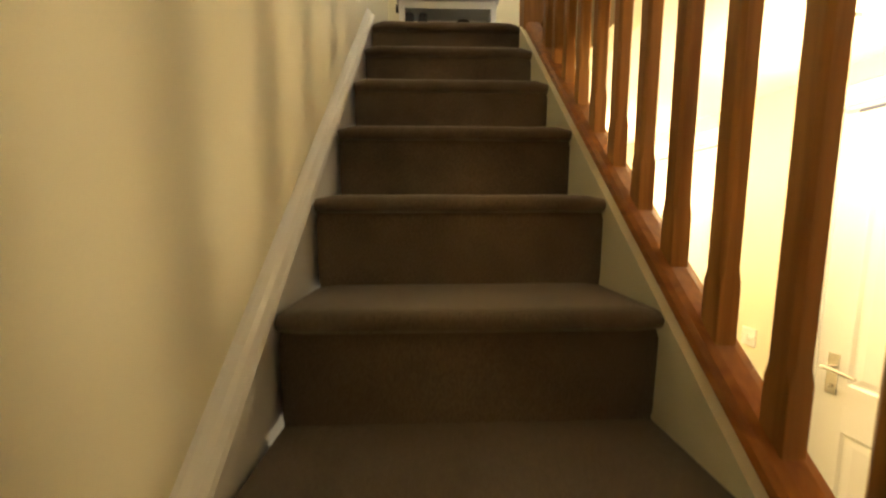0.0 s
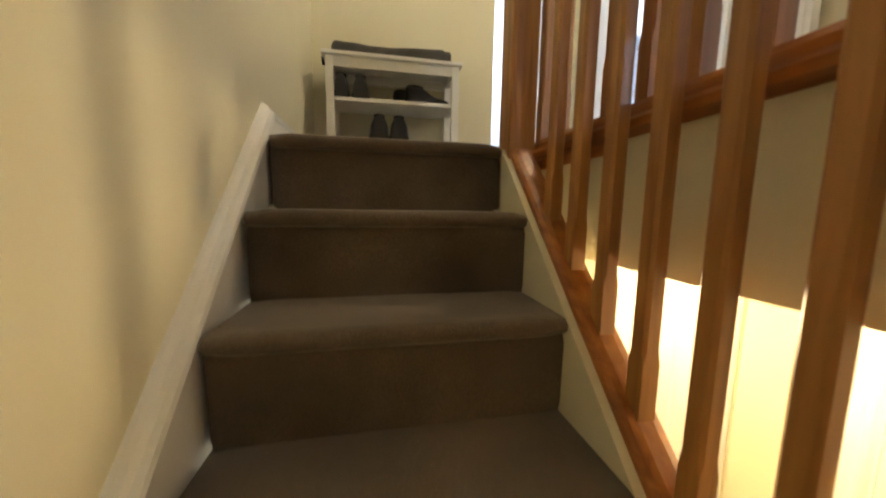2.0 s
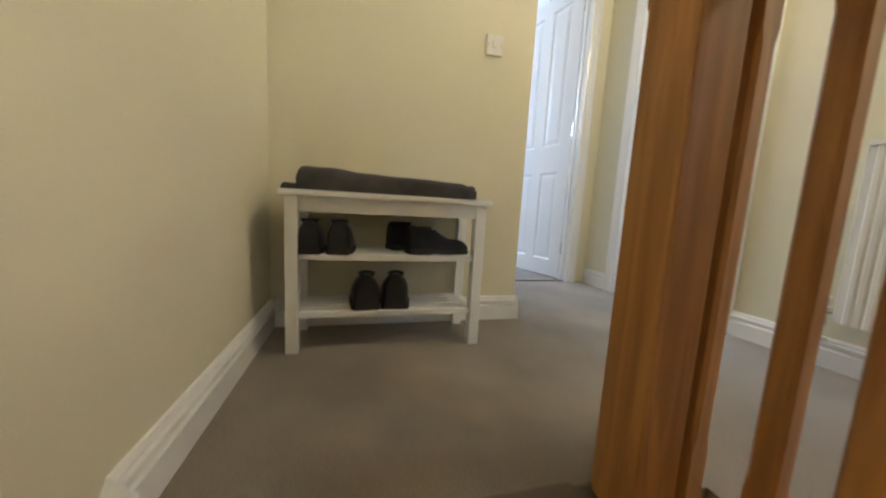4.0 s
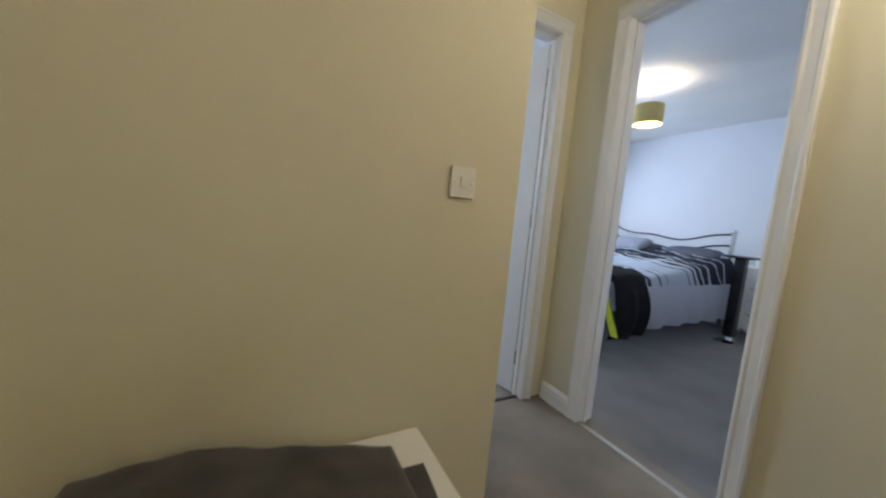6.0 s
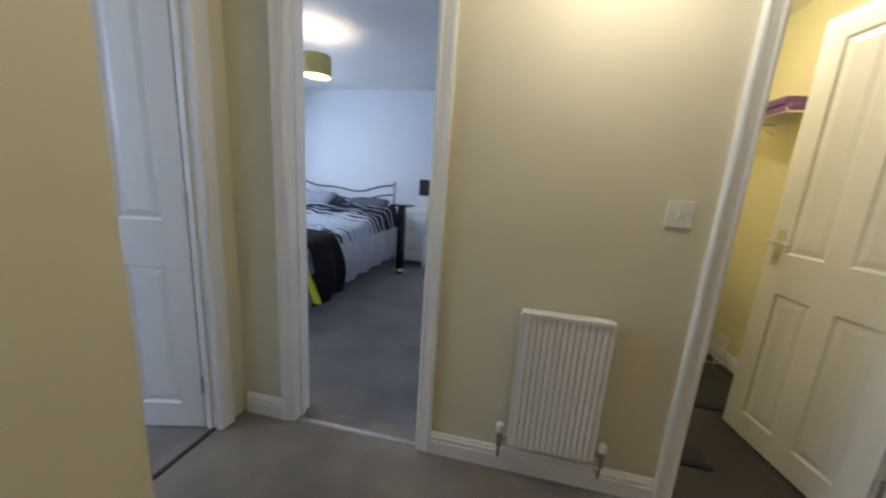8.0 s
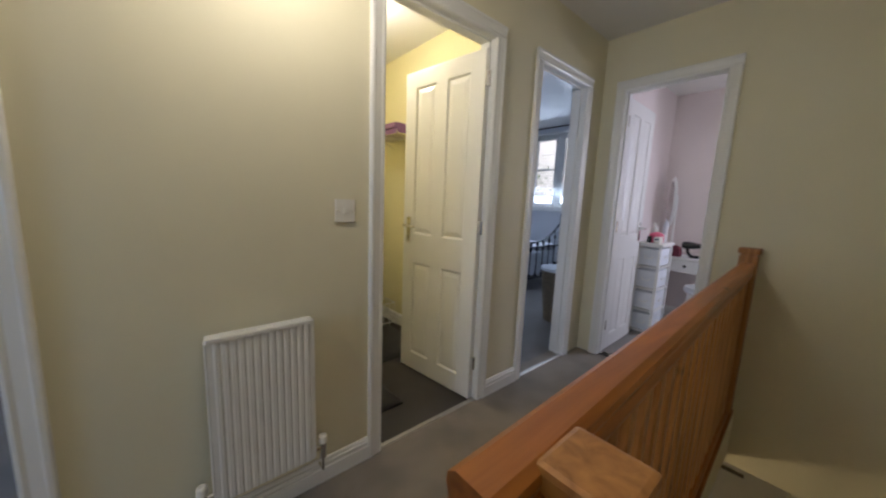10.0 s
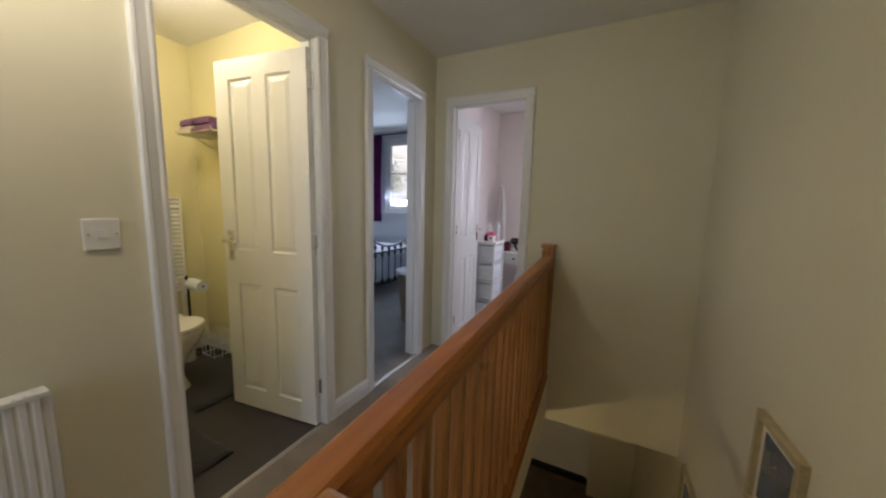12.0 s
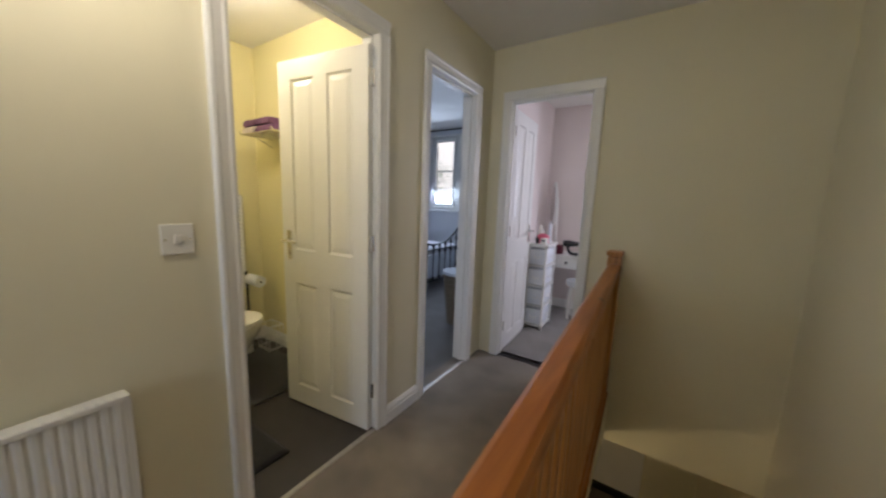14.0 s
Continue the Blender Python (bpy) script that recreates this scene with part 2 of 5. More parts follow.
def add_box(bm, x0, y0, z0, x1, y1, z1, bevel=0.0):
    r = bmesh.ops.create_cube(bm, size=1.0)
    vs = r["verts"]
    for v in vs:
        v.co = Vector(((x0 + x1) / 2 + v.co.x * (x1 - x0), (y0 + y1) / 2 + v.co.y * (y1 - y0), (z0 + z1) / 2 + v.co.z * (z1 - z0)))
    if bevel:
        es = list({e for v in vs for e in v.link_edges})
        bmesh.ops.bevel(bm, geom=es, offset=bevel, segments=2, affect="EDGES", profile=0.6)


def add_prism(bm, profile, start, end, u, v):
    """Extrudes a closed profile of (a, b) from start to end; a runs along u, b along v."""
    start, end, u, v = Vector(start), Vector(end), Vector(u), Vector(v)
    a = [bm.verts.new(start + u * p[0] + v * p[1]) for p in profile]
    b = [bm.verts.new(end + u * p[0] + v * p[1]) for p in profile]
    n = len(profile)
    for i in range(n):
        bm.faces.new((a[i], a[(i + 1) % n], b[(i + 1) % n], b[i]))
    bm.faces.new(list(reversed(a)))
    bm.faces.new(b)


def add_lathe(bm, profile, centre=(0, 0, 0), seg=24, sx=1.0, sy=1.0, axis="z"):
    """Turns a profile of (radius, height) round an axis; closed at both ends."""
    cx, cy, cz = centre
    rings = []
    for r, h in profile:
        ring = []
        for i in range(seg):
            t = 2 * math.pi * i / seg
            a, b = r * math.cos(t) * sx, r * math.sin(t) * sy
            co = {"z": (cx + a, cy + b, cz + h), "x": (cx + h, cy + a, cz + b), "y": (cx + a, cy + h, cz + b)}[axis]
            ring.append(bm.verts.new(co))
        rings.append(ring)
    for p, q in zip(rings, rings[1:]):
        for i in range(seg):
            bm.faces.new((p[i], p[(i + 1) % seg], q[(i + 1) % seg], q[i]))
    bm.faces.new(list(reversed(rings[0])))
    bm.faces.new(rings[-1])


def add_tube(bm, pts, r, seg=8, radii=None):
    """A round bar along points."""
    pts = [Vector(p) for p in pts]
    rings = []
    for i, p in enumerate(pts):
        d = (pts[min(i + 1, len(pts) - 1)] - pts[max(i - 1, 0)]).normalized()
        up = Vector((0, 0, 1)) if abs(d.z) < 0.9 else Vector((1, 0, 0))
        a = d.cross(up).normalized()
        b = d.cross(a)
        rr = radii[i] if radii else r
        rings.append([bm.verts.new(p + (a * math.cos(2 * math.pi * k / seg) + b * math.sin(2 * math.pi * k / seg)) * rr) for k in range(seg)])
    for p, q in zip(rings, rings[1:]):
        for i in range(seg):
            bm.faces.new((p[i], p[(i + 1) % seg], q[(i + 1) % seg], q[i]))
    bm.faces.new(list(reversed(rings[0])))
    bm.faces.new(rings[-1])


def finish(bm, name, mat, smooth=False, fix=True):
    if fix:
        bmesh.ops.recalc_face_normals(bm, faces=bm.faces)
    me = bpy.data.meshes.new(name)
    bm.to_mesh(me)
    bm.free()
    me.materials.append(mat)
    if smooth:
        me.polygons.foreach_set("use_smooth", [True] * len(me.polygons))
        me.set_sharp_from_angle(angle=radians(40))
    return me


def part(name, bm, mat, parent=None, label="", smooth=False):
    ob = new(name, finish(bm, name, mat, smooth))
    if parent:
        ob.parent = parent
    if label:
        tagged(ob, label)
    return ob


def thing(name, label, category, at=(0, 0, 0), rz=0, group=""):
    ob = new(name)
    ob.empty_display_size = 0.1
    ob.matrix_basis = pose(*at, 0, 0, rz)
    return tagged(ob, label, category, group)


def structure(name, bm, mat, label="", smooth=False):
    ob = new(name, finish(bm, name, mat, smooth))
    return tagged(ob, label, kind="structure")


def boxes(name, items, mat, label="", bevel=0.0):
    bm = bmesh.new()
    for it in items:
        add_box(bm, *it, bevel=bevel)
    return structure(name, bm, mat, label)


def cloth_slab(sx, sy, h, nx, ny, amp, seed, droop=None):
    """A soft rounded slab, 0..sx by 0..sy, wrinkled; its top at h."""
    bm = bmesh.new()
    top, bot = [], []
    for i in range(nx + 1):
        rt, rb = [], []
        for j in range(ny + 1):
            u, v = i / nx, j / ny
            edge = min(u, 1 - u) * sx, min(v, 1 - v) * sy
            e = min(1.0, min(edge) / (0.35 * h + 1e-6))
            z = h * (0.55 + 0.45 * math.sqrt(1 - (1 - e) ** 2))
            z += amp * noise.noise(Vector((u * sx * 6 + seed, v * sy * 6, seed))) + 0.4 * amp * noise.noise(Vector((u * sx * 17, v * sy * 17, seed)))
            rt.append(bm.verts.new((u * sx, v * sy, z)))
            rb.append(bm.verts.new((u * sx, v * sy, 0)))
        top.append(rt)
        bot.append(rb)
    for i in range(nx):
        for j in range(ny):
            bm.faces.new((top[i][j], top[i + 1][j], top[i + 1][j + 1], top[i][j + 1]))
            bm.faces.new((bot[i][j], bot[i][j + 1], bot[i + 1][j + 1], bot[i + 1][j]))
    for i in range(nx):
        bm.faces.new((top[i][0], bot[i][0], bot[i + 1][0], top[i + 1][0]))
        bm.faces.new((top[i][ny], top[i + 1][ny], bot[i + 1][ny], bot[i][ny]))
    for j in range(ny):
        bm.faces.new((top[0][j], top[0][j + 1], bot[0][j + 1], bot[0][j]))
        bm.faces.new((top[nx][j], bot[nx][j], bot[nx][j + 1], top[nx][j + 1]))
    return bm


# ---- the plan, in metres: landing floor at 0, stair foot of the hall at GROUND ----
X1 = 1.885        # face of the wall with the doors
XE = 0.90         # landing edge over the well
YN = 0.875         # wall behind the shoe bench
XC = 0.990        # its free corner
YP = 1.553         # end of the passage
YS = -2.305        # far end of the landing
CEILING = 2.434
HEAD = 2.045
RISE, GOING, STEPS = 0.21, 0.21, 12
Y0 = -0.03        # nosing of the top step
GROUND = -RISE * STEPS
SOFFIT = -0.325
T = 0.10
STAIR_L, STAIR_R = 0.042, 0.720



# ---- walls ----
L0 = GROUND - 0.2
boxes("wall_west", [(-T, -4.7, L0, 0, YN + T, CEILING)], CREAM, "cream painted stairwell wall")
boxes("wall_bench", [(0, YN, 0, XC, YN + T, CEILING)], CREAM, "cream painted wall behind the shoe bench")
boxes("wall_passage", [(XC - T, YN + T, 0, XC, YP, CEILING)], CREAM, "cream passage wall")
D1 = (1.090, 1.733)      # box room door, along x at YP
B1 = (0.652, 1.266)      # bedroom door, along y at X1
BA = (-1.052, -0.392)     # bathroom door
B2 = (-2.046, -1.478)     # guest room door
D3 = (1.139, 1.714)       # dressing room door, along x at YS
XT = X1 + T
boxes("wall_east", [(X1, B1[1], 0, XT, YP + T, CEILING), (X1, B1[0], HEAD, XT, B1[1], CEILING), (X1, BA[1], 0, XT, B1[0], CEILING),
                    (X1, BA[0], HEAD, XT, BA[1], CEILING), (X1, B2[1], 0, XT, BA[0], CEILING), (X1, B2[0], HEAD, XT, B2[1], CEILING),
                    (X1, YS - T, 0, XT, B2[0], CEILING)], CREAM, "cream landing wall with three doorways")
boxes("wall_north", [(XC - T, YP, 0, D1[0], YP + T, CEILING), (D1[0], YP, HEAD, D1[1], YP + T, CEILING), (D1[1], YP, 0, X1, YP + T, CEILING)], CREAM, "cream wall closing the passage")
boxes("wall_south", [(0, YS - T, -0.385, D3[0], YS, CEILING), (D3[0], YS - T, HEAD, D3[1], YS, CEILING), (D3[1], YS - T, -0.385, X1, YS, CEILING),
                     (D3[0], YS - T, -0.385, D3[1], YS, 0.0)], CREAM, "cream wall at the end of the landing")
boxes("landing_fascia", [(XE - 0.05, YS, SOFFIT, XE + 0.03, Y0 + 0.02, -0.054)], CREAM, "cream painted landing edge")
boxes("landing_floor", [(XE + 0.03, YS - T, -0.2, X1, YP + T, 0), (0, Y0 + 0.05, -0.2, XE + 0.03, YN, 0), (STAIR_R + 0.033, Y0, -0.2, XE + 0.03, Y0 + 0.05, 0), (X1, B1[0], -0.2, XT, B1[1], 0), (X1, B2[0], -0.2, XT, B2[1], 0)], CARPET, "grey-brown carpet on the landing")
boxes("ceiling_landing", [(-T, YS - T, CEILING, XT, YP + T, CEILING + T)], CEIL, "white painted ceiling")
# room shells beyond the doorways
RX, RY0, RY1 = 5.32, 0.10, 4.0
boxes("wall_bedroom", [(XT, RY1, 0, RX, RY1 + T, CEILING), (RX, RY0 - T, 0, RX + T, RY1 + T, CEILING), (XT, RY0 - T, 0, RX, RY0, CEILING), (X1, YP + T, 0, XT, RY1 + T, CEILING)], GREY_PAINT, "pale grey-blue bedroom wall")
boxes("bedroom_lining", [(XT, RY0, 0, XT + 0.004, B1[0] - 0.07, CEILING), (XT, B1[1] + 0.07, 0, XT + 0.004, RY1, CEILING), (XT, B1[0] - 0.07, HEAD + 0.07, XT + 0.004, B1[1] + 0.07, CEILING)], GREY_PAINT, "pale grey-blue bedroom wall")
boxes("floor_bedroom", [(XT, RY0, -0.2, RX, RY1, 0)], CARPET_GREY, "grey bedroom carpet")
boxes("ceiling_bedroom", [(XT, RY0, CEILING, RX, RY1, CEILING + T)], CEIL, "white painted ceiling")
boxes("wall_box_room", [(-0.6, YP + T, 0, -0.5, 4.0, CEILING), (-0.6, 4.0, 0, X1, 4.1, CEILING), (-0.6, YN + T, 0, XC - T, YP, CEILING)], GREY_PAINT, "pale box room wall")
boxes("wall_box_room_side", [(1.765, YP + T + 0.5, 0, X1, 4.0, CEILING)], GREY_PAINT, "pale box room wall")
boxes("floor_box_room", [(-0.5, YP + T, -0.2, X1, 4.0, 0)], CARPET_GREY, "grey carpet")
boxes("ceiling_box_room", [(-0.6, YP + T, CEILING, X1, 4.0, CEILING + T)], CEIL, "white painted ceiling")
BX, BY0, BY1 = 3.58, -1.345, -0.18
boxes("wall_bathroom", [(BX, BY0 - 0.05, 0, BX + T, BY1 + T, CEILING), (XT, BY1, 0, BX, RY0 - T, CEILING), (XT, BY0 - 0.05, 0, BX, BY0, CEILING)], BATH_CREAM, "yellow-cream bathroom wall")
boxes("floor_bathroom", [(X1, BA[0], -0.2, XT, BA[1], -0.004), (XT, BY0, -0.2, BX, BY1, -0.004)], DARK_FLOOR, "dark vinyl bathroom floor")
boxes("ceiling_bathroom", [(XT, BY0, CEILING, BX, BY1, CEILING + T)], CEIL, "white painted ceiling")
GX, GY = 5.2, -4.5
WX0, WX1, WZ0, WZ1 = 3.0, 4.03, 1.13, 2.34
boxes("wall_guest_room", [(XT, BY0 - 0.15, 0, GX, BY0 - 0.05, CEILING), (GX, GY - T, 0, GX + T, BY0 - 0.05, CEILING), (XT, GY - T, 0, WX0, GY, CEILING), (WX1, GY - T, 0, GX, GY, CEILING),
                          (WX0, GY - T, 0, WX1, GY, WZ0), (WX0, GY - T, WZ1, WX1, GY, CEILING), (X1, GY - T, 0, XT, YS - T, CEILING)], GREY_PAINT, "pale grey guest room wall")
boxes("floor_guest_room", [(XT, GY, -0.2, GX, BY0 - 0.15, 0)], CARPET_GREY, "grey carpet")
boxes("ceiling_guest_room", [(XT, GY, CEILING, GX, BY0 - 0.15, CEILING + T)], CEIL, "white painted ceiling")
DY = -4.05
boxes("wall_dressing_room", [(-0.1, DY - T, 0, X1, DY, CEILING), (X1 - 0.004, DY, 0, X1, YS - T, CEILING), (0, DY, 0, 0.004, YS - T, CEILING)], PINK_PAINT, "pale pink-cream dressing room wall")
boxes("floor_dressing_room", [(0, DY, SOFFIT, X1 - 0.004, YS - T, 0)], CARPET_GREY, "grey carpet")
boxes("ceiling_dressing_room", [(0, DY, CEILING, X1 - 0.004, YS - T, CEILING + T)], CEIL, "white painted ceiling")
# the hall below
boxes("floor_hall", [(0, -4.6, L0, X1, 2.5, GROUND)], CARPET_STAIR, "dark brown hall carpet")
HY = -4.42
LDA, LDB = (0.135, 0.80), (-1.02, -0.34)   # hall doorways along y
LH = GROUND + HEAD
boxes("wall_hall_east", [(X1, -4.7, L0, XT, LDB[0], SOFFIT), (X1, LDB[1], L0, XT, LDA[0], SOFFIT), (X1, LDA[1], L0, XT, 2.6, SOFFIT),
                         (X1, LDB[0], LH, XT, LDB[1], SOFFIT), (X1, LDA[0], LH, XT, LDA[1], SOFFIT)], CREAM, "cream hall wall with two doorways")
boxes("wall_hall_far", [(0, HY - T, L0, 0.50, HY + 0.25, SOFFIT), (0.50, HY - T, L0, X1, HY - 0.02, SOFFIT)], CREAM, "cream wall by the front door")
boxes("wall_hall_north", [(0, 2.5, L0, X1, 2.6, SOFFIT)], CREAM, "cream hall end wall")
boxes("ceiling_hall", [(XE + 0.03, YS, SOFFIT, X1, 2.5, SOFFIT + 0.1), (0, -4.6, SOFFIT - 0.1, X1, YS - T, SOFFIT), (0, Y0 + 0.12, SOFFIT, XE + 0.03, 2.5, SOFFIT + 0.1)], CEIL, "white painted hall ceiling")
boxes("wall_back_of_stair", [(0, Y0 + 0.02, SOFFIT, XE + 0.03, Y0 + 0.12, -0.2)], CREAM)
boxes("wall_understair", [(0.76, Y0 - 0.001, GROUND, 0.80, 2.5, SOFFIT)], CREAM, "cream wall under the stair")

# ---- skirting, architraves ----
SK = [(0, 0), (0.018, 0), (0.018, 0.062), (0.012, 0.066), (0.012, 0.072), (0.016, 0.075), (0.016, 0.085), (0.010, 0.089), (0.010, 0.094), (0.005, 0.101), (0, 0.102)]


def skirting(name, start, end, out, z=0.0):
    bm = bmesh.new()
    add_prism(bm, SK, (*start, z), (*end, z), (*out, 0), (0, 0, 1))
    return structure(name, bm, WHITE, "white moulded skirting board")


AR = [(0, 0), (0, 0.010), (0.010, 0.014), (0.020, 0.012), (0.046, 0.017), (0.052, 0.021), (0.062, 0.021), (0.066, 0.017), (0.066, 0)]
W_AR = 0.066


def doorway(name, axis, at, span, side, depth=T, head=HEAD, base=0.0, both=True, label="white gloss door lining and architrave"):
    """Lining and architraves round an opening in a wall. axis: the way the wall runs; at: its face; side: +1 if that face looks to the higher coordinate."""
    top = thing(name, label, "door frame")
    top["kind"] = "structure"
    run = Vector((1, 0, 0)) if axis == "x" else Vector((0, 1, 0))
    out = Vector((0, side, 0)) if axis == "x" else Vector((side, 0, 0))
    origin = Vector((0, at, base)) if axis == "x" else Vector((at, 0, base))
    zed = Vector((0, 0, 1))
    faces = [(origin, out)] + ([(origin - out * depth, -out)] if both else [])
    for k, (o, n) in enumerate(faces):
        for s, edge in ((-1, span[0]), (1, span[1])):
            bm = bmesh.new()
            add_prism(bm, AR, o + run * edge, o + run * edge + zed * (head + 0.001), run * s, n)
            part("architrave", bm, WHITE, top)
        bm = bmesh.new()
        add_prism(bm, AR, o + run * (span[0] - W_AR) + zed * head, o + run * (span[1] + W_AR) + zed * head, zed, n)
        part("architrave", bm, WHITE, top)
    inner = 0.022
    for s, edge in ((1, span[0]), (-1, span[1])):
        bm = bmesh.new()
        add_prism(bm, [(0, 0.002), (0.002, 0.002), (0.002, -depth - 0.002), (-0.02 * 0, -depth - 0.002)], origin + run * edge, origin + run * edge + zed * head, run * s, out)
        add_prism(bm, [(0, -depth * 0.35), (0.012, -depth * 0.35), (0.012, -depth * 0.6), (0, -depth * 0.6)], origin + run * edge, origin + run * edge + zed * head, run * s, out)
        part("jamb", bm, WHITE, top)
    bm = bmesh.new()
    add_prism(bm, [(0, 0.002), (-0.002, 0.002), (-0.002, -depth - 0.002), (0, -depth - 0.002)], origin + run * span[0] + zed * head, origin + run * span[1] + zed * head, zed, out)
    add_prism(bm, [(0, -depth * 0.35), (-0.012, -depth * 0.35), (-0.012, -depth * 0.6), (0, -depth * 0.6)], origin + run * span[0] + zed * head, origin + run * span[1] + zed * head, zed, out)
    part("head_jamb", bm, WHITE, top)
    return top


doorway("door_frame_bedroom", "y", X1, B1, -1)
doorway("door_frame_bathroom", "y", X1, BA, -1)
doorway("door_frame_guest_room", "y", X1, B2, -1)
doorway("door_frame_box_room", "x", YP, D1, -1)
doorway("door_frame_dressing_room", "x", YS, D3, 1)
doorway("door_frame_hall_near", "y", X1, LDB, -1, base=GROUND)
doorway("door_frame_hall_far", "y", X1, LDA, -1, base=GROUND)
for name, s, e, out in (
        ("skirting_radiator_wall", (X1, BA[1] + W_AR), (X1, B1[0] - W_AR), (-1, 0)),
        ("skirting_between_doors", (X1, B2[1] + W_AR), (X1, BA[0] - W_AR), (-1, 0)),
        ("skirting_passage_end", (X1, B1[1] + W_AR), (X1, YP - 0.02), (-1, 0)),
        ("skirting_bench_wall", (0.018, YN), (XC, YN), (0, -1)),
        ("skirting_corner", (XC, YN - 0.018), (XC, YP - 0.02), (1, 0)),
        ("skirting_west", (0, Y0 + 0.086), (0, YN), (1, 0)),
        ("skirting_bathroom", (XT, BY0), (BX, BY0), (0, 1)),
        ("skirting_bathroom_end", (BX, BY0 + 0.018), (BX, BY1), (-1, 0)),
        ("skirting_bedroom_end", (RX, RY0), (RX, RY1), (-1, 0)),
        ("skirting_guest_room", (XT, GY), (GX, GY), (0, 1)),
        ("skirting_dressing_room", (0.01, DY), (X1 - 0.004, DY), (0, 1)),
        ("skirting_dressing_side", (X1 - 0.004, DY + 0.02), (X1 - 0.004, YS - T - 0.02), (-1, 0)),
        ("skirting_box_room", (1.765, 2.1), (1.765, 4.0), (-1, 0))):
    skirting(name, s, e, out)
for name, s, e in (("skirting_hall_middle", (X1, LDB[1] + W_AR), (X1, LDA[0] - W_AR)), ("skirting_hall_far", (X1, -4.4), (X1, LDB[0] - W_AR)), ("skirting_hall_near", (X1, LDA[1] + W_AR), (X1, 2.5))):
    skirting(name, s, e, (-1, 0), GROUND)
# metal threshold strips
for name, b in (("threshold_bedroom", B1), ("threshold_bathroom", BA), ("threshold_guest_room", B2)):
    bm = bmesh.new()
    add_prism(bm, [(-0.014, 0), (-0.010, 0.004), (0.010, 0.004), (0.014, 0)], (X1 + 0.012, b[0] + 0.003, 0.001), (X1 + 0.012, b[1] - 0.003, 0.001), (1, 0, 0), (0, 0, 1))
    structure(name, bm, BRASS, "thin metal carpet threshold strip")
for name, d, y in (("threshold_box_room", D1, YP + 0.03), ("threshold_dressing_room", D3, YS - 0.03)):
    bm = bmesh.new()
    add_prism(bm, [(-0.012, 0), (-0.009, 0.004), (0.009, 0.004), (0.012, 0)], (d[0] + 0.003, y, 0.001), (d[1] - 0.003, y, 0.001), (0, 1, 0), (0, 0, 1))
    structure(name, bm, SOLE, "dark carpet threshold strip")

# ---- doors ----


def door(name, label, hinge, angle, width=0.635, height=2.01, knuckle=1, base=0.0):
    """A four-panel leaf that runs along its own +x from the hinge; thickness along -y * knuckle."""
    top = thing(name, label, "door", (*hinge, base + 0.008), angle)
    th = 0.035
    y0, y1 = (-th, 0) if knuckle > 0 else (0, th)
    st, mull = 0.10 * width / 0.64, 0.095 * width / 0.64
    pw = (width - 2 * st - mull) / 2
    xs = [(st, st + pw), (st + pw + mull, width - st)]
    zs = [(0.12, 0.765), (0.96, height - 0.10)]
    bm = bmesh.new()
    add_box(bm, 0, y0, 0, st, y1, height, 0.001)
    add_box(bm, width - st, y0, 0, width, y1, height, 0.001)
    for a, b in ((0, zs[0][0]), (zs[0][1], zs[1][0]), (zs[1][1], height)):
        add_box(bm, st, y0, a, width - st, y1, b)
    for a, b in zs:
        add_box(bm, xs[0][1], y0, a, xs[1][0], y1, b)
    part("leaf_frame", bm, WHITE, top)
    mid = (y0 + y1) / 2
    for xa, xb in xs:
        for za, zb in zs:
            bm = bmesh.new()
            rings = []
            for inset, dep in ((0, 0.0), (0.009, 0.008), (0.016, 0.008), (0.040, 0.003)):
                for s in (-1, 1):
                    yy = mid + s * (th / 2 - dep)
                    rings.append((s, [bm.verts.new((x, yy, z)) for x, z in ((xa + inset, za + inset), (xb - inset, za + inset), (xb - inset, zb - inset), (xa + inset, zb - inset))]))
            for s in (-1, 1):
                rs = [r for q, r in rings if q == s]
                for p, q in zip(rs, rs[1:]):
                    for i in range(4):
                        bm.faces.new((p[i], p[(i + 1) % 4], q[(i + 1) % 4], q[i]))
                bm.faces.new(rs[-1])
            r0 = [r for q, r in rings if q == -1][0]
            r1 = [r for q, r in rings if q == 1][0]
            for i in range(4):
                bm.faces.new((r0[i], r0[(i + 1) % 4], r1[(i + 1) % 4], r1[i]))
            part("panel", bm, WHITE, top)
    for s in (y0, y1):
        out = -1 if s == y0 else 1
        hd = bmesh.new()
        add_box(hd, width - 0.075, min(s, s + out * 0.006), 0.90, width - 0.038, max(s, s + out * 0.006), 1.07, 0.002)
        h = part("handle_plate", hd, CHROME, top, "brushed chrome handle plate")
        bm = bmesh.new()
        add_tube(bm, [(width - 0.056, s + out * 0.004, 1.015), (width - 0.056, s + out * 0.045, 1.015)], 0.009, 10)
        add_tube(bm, [(width - 0.052, s + out * 0.045, 1.015), (width - 0.10, s + out * 0.048, 1.015), (width - 0.155, s + out * 0.042, 1.008)], 0.009, 10, [0.010, 0.008, 0.007])
        part("lever", bm, CHROME, h, "chrome lever")
        bm = bmesh.new()
        add_lathe(bm, [(0.008, 0.0), (0.008, 0.006), (0.004, 0.007)], (width - 0.056, s + out * 0.006, 0.935), 10, axis="y")
        part("latch_knob", bm, CHROME, h)
    for z in (0.18, 1.0, 1.80):
        bm = bmesh.new()
        add_tube(bm, [(-0.006, y1 if knuckle > 0 else y0, z), (-0.006, y1 if knuckle > 0 else y0, z + 0.08)], 0.006, 8)
        add_box(bm, -0.004, y0 + 0.004, z, 0.0005, y1 - 0.004, z + 0.08)
        part("hinge", bm, CHROME, top, "steel butt hinge")
    return top


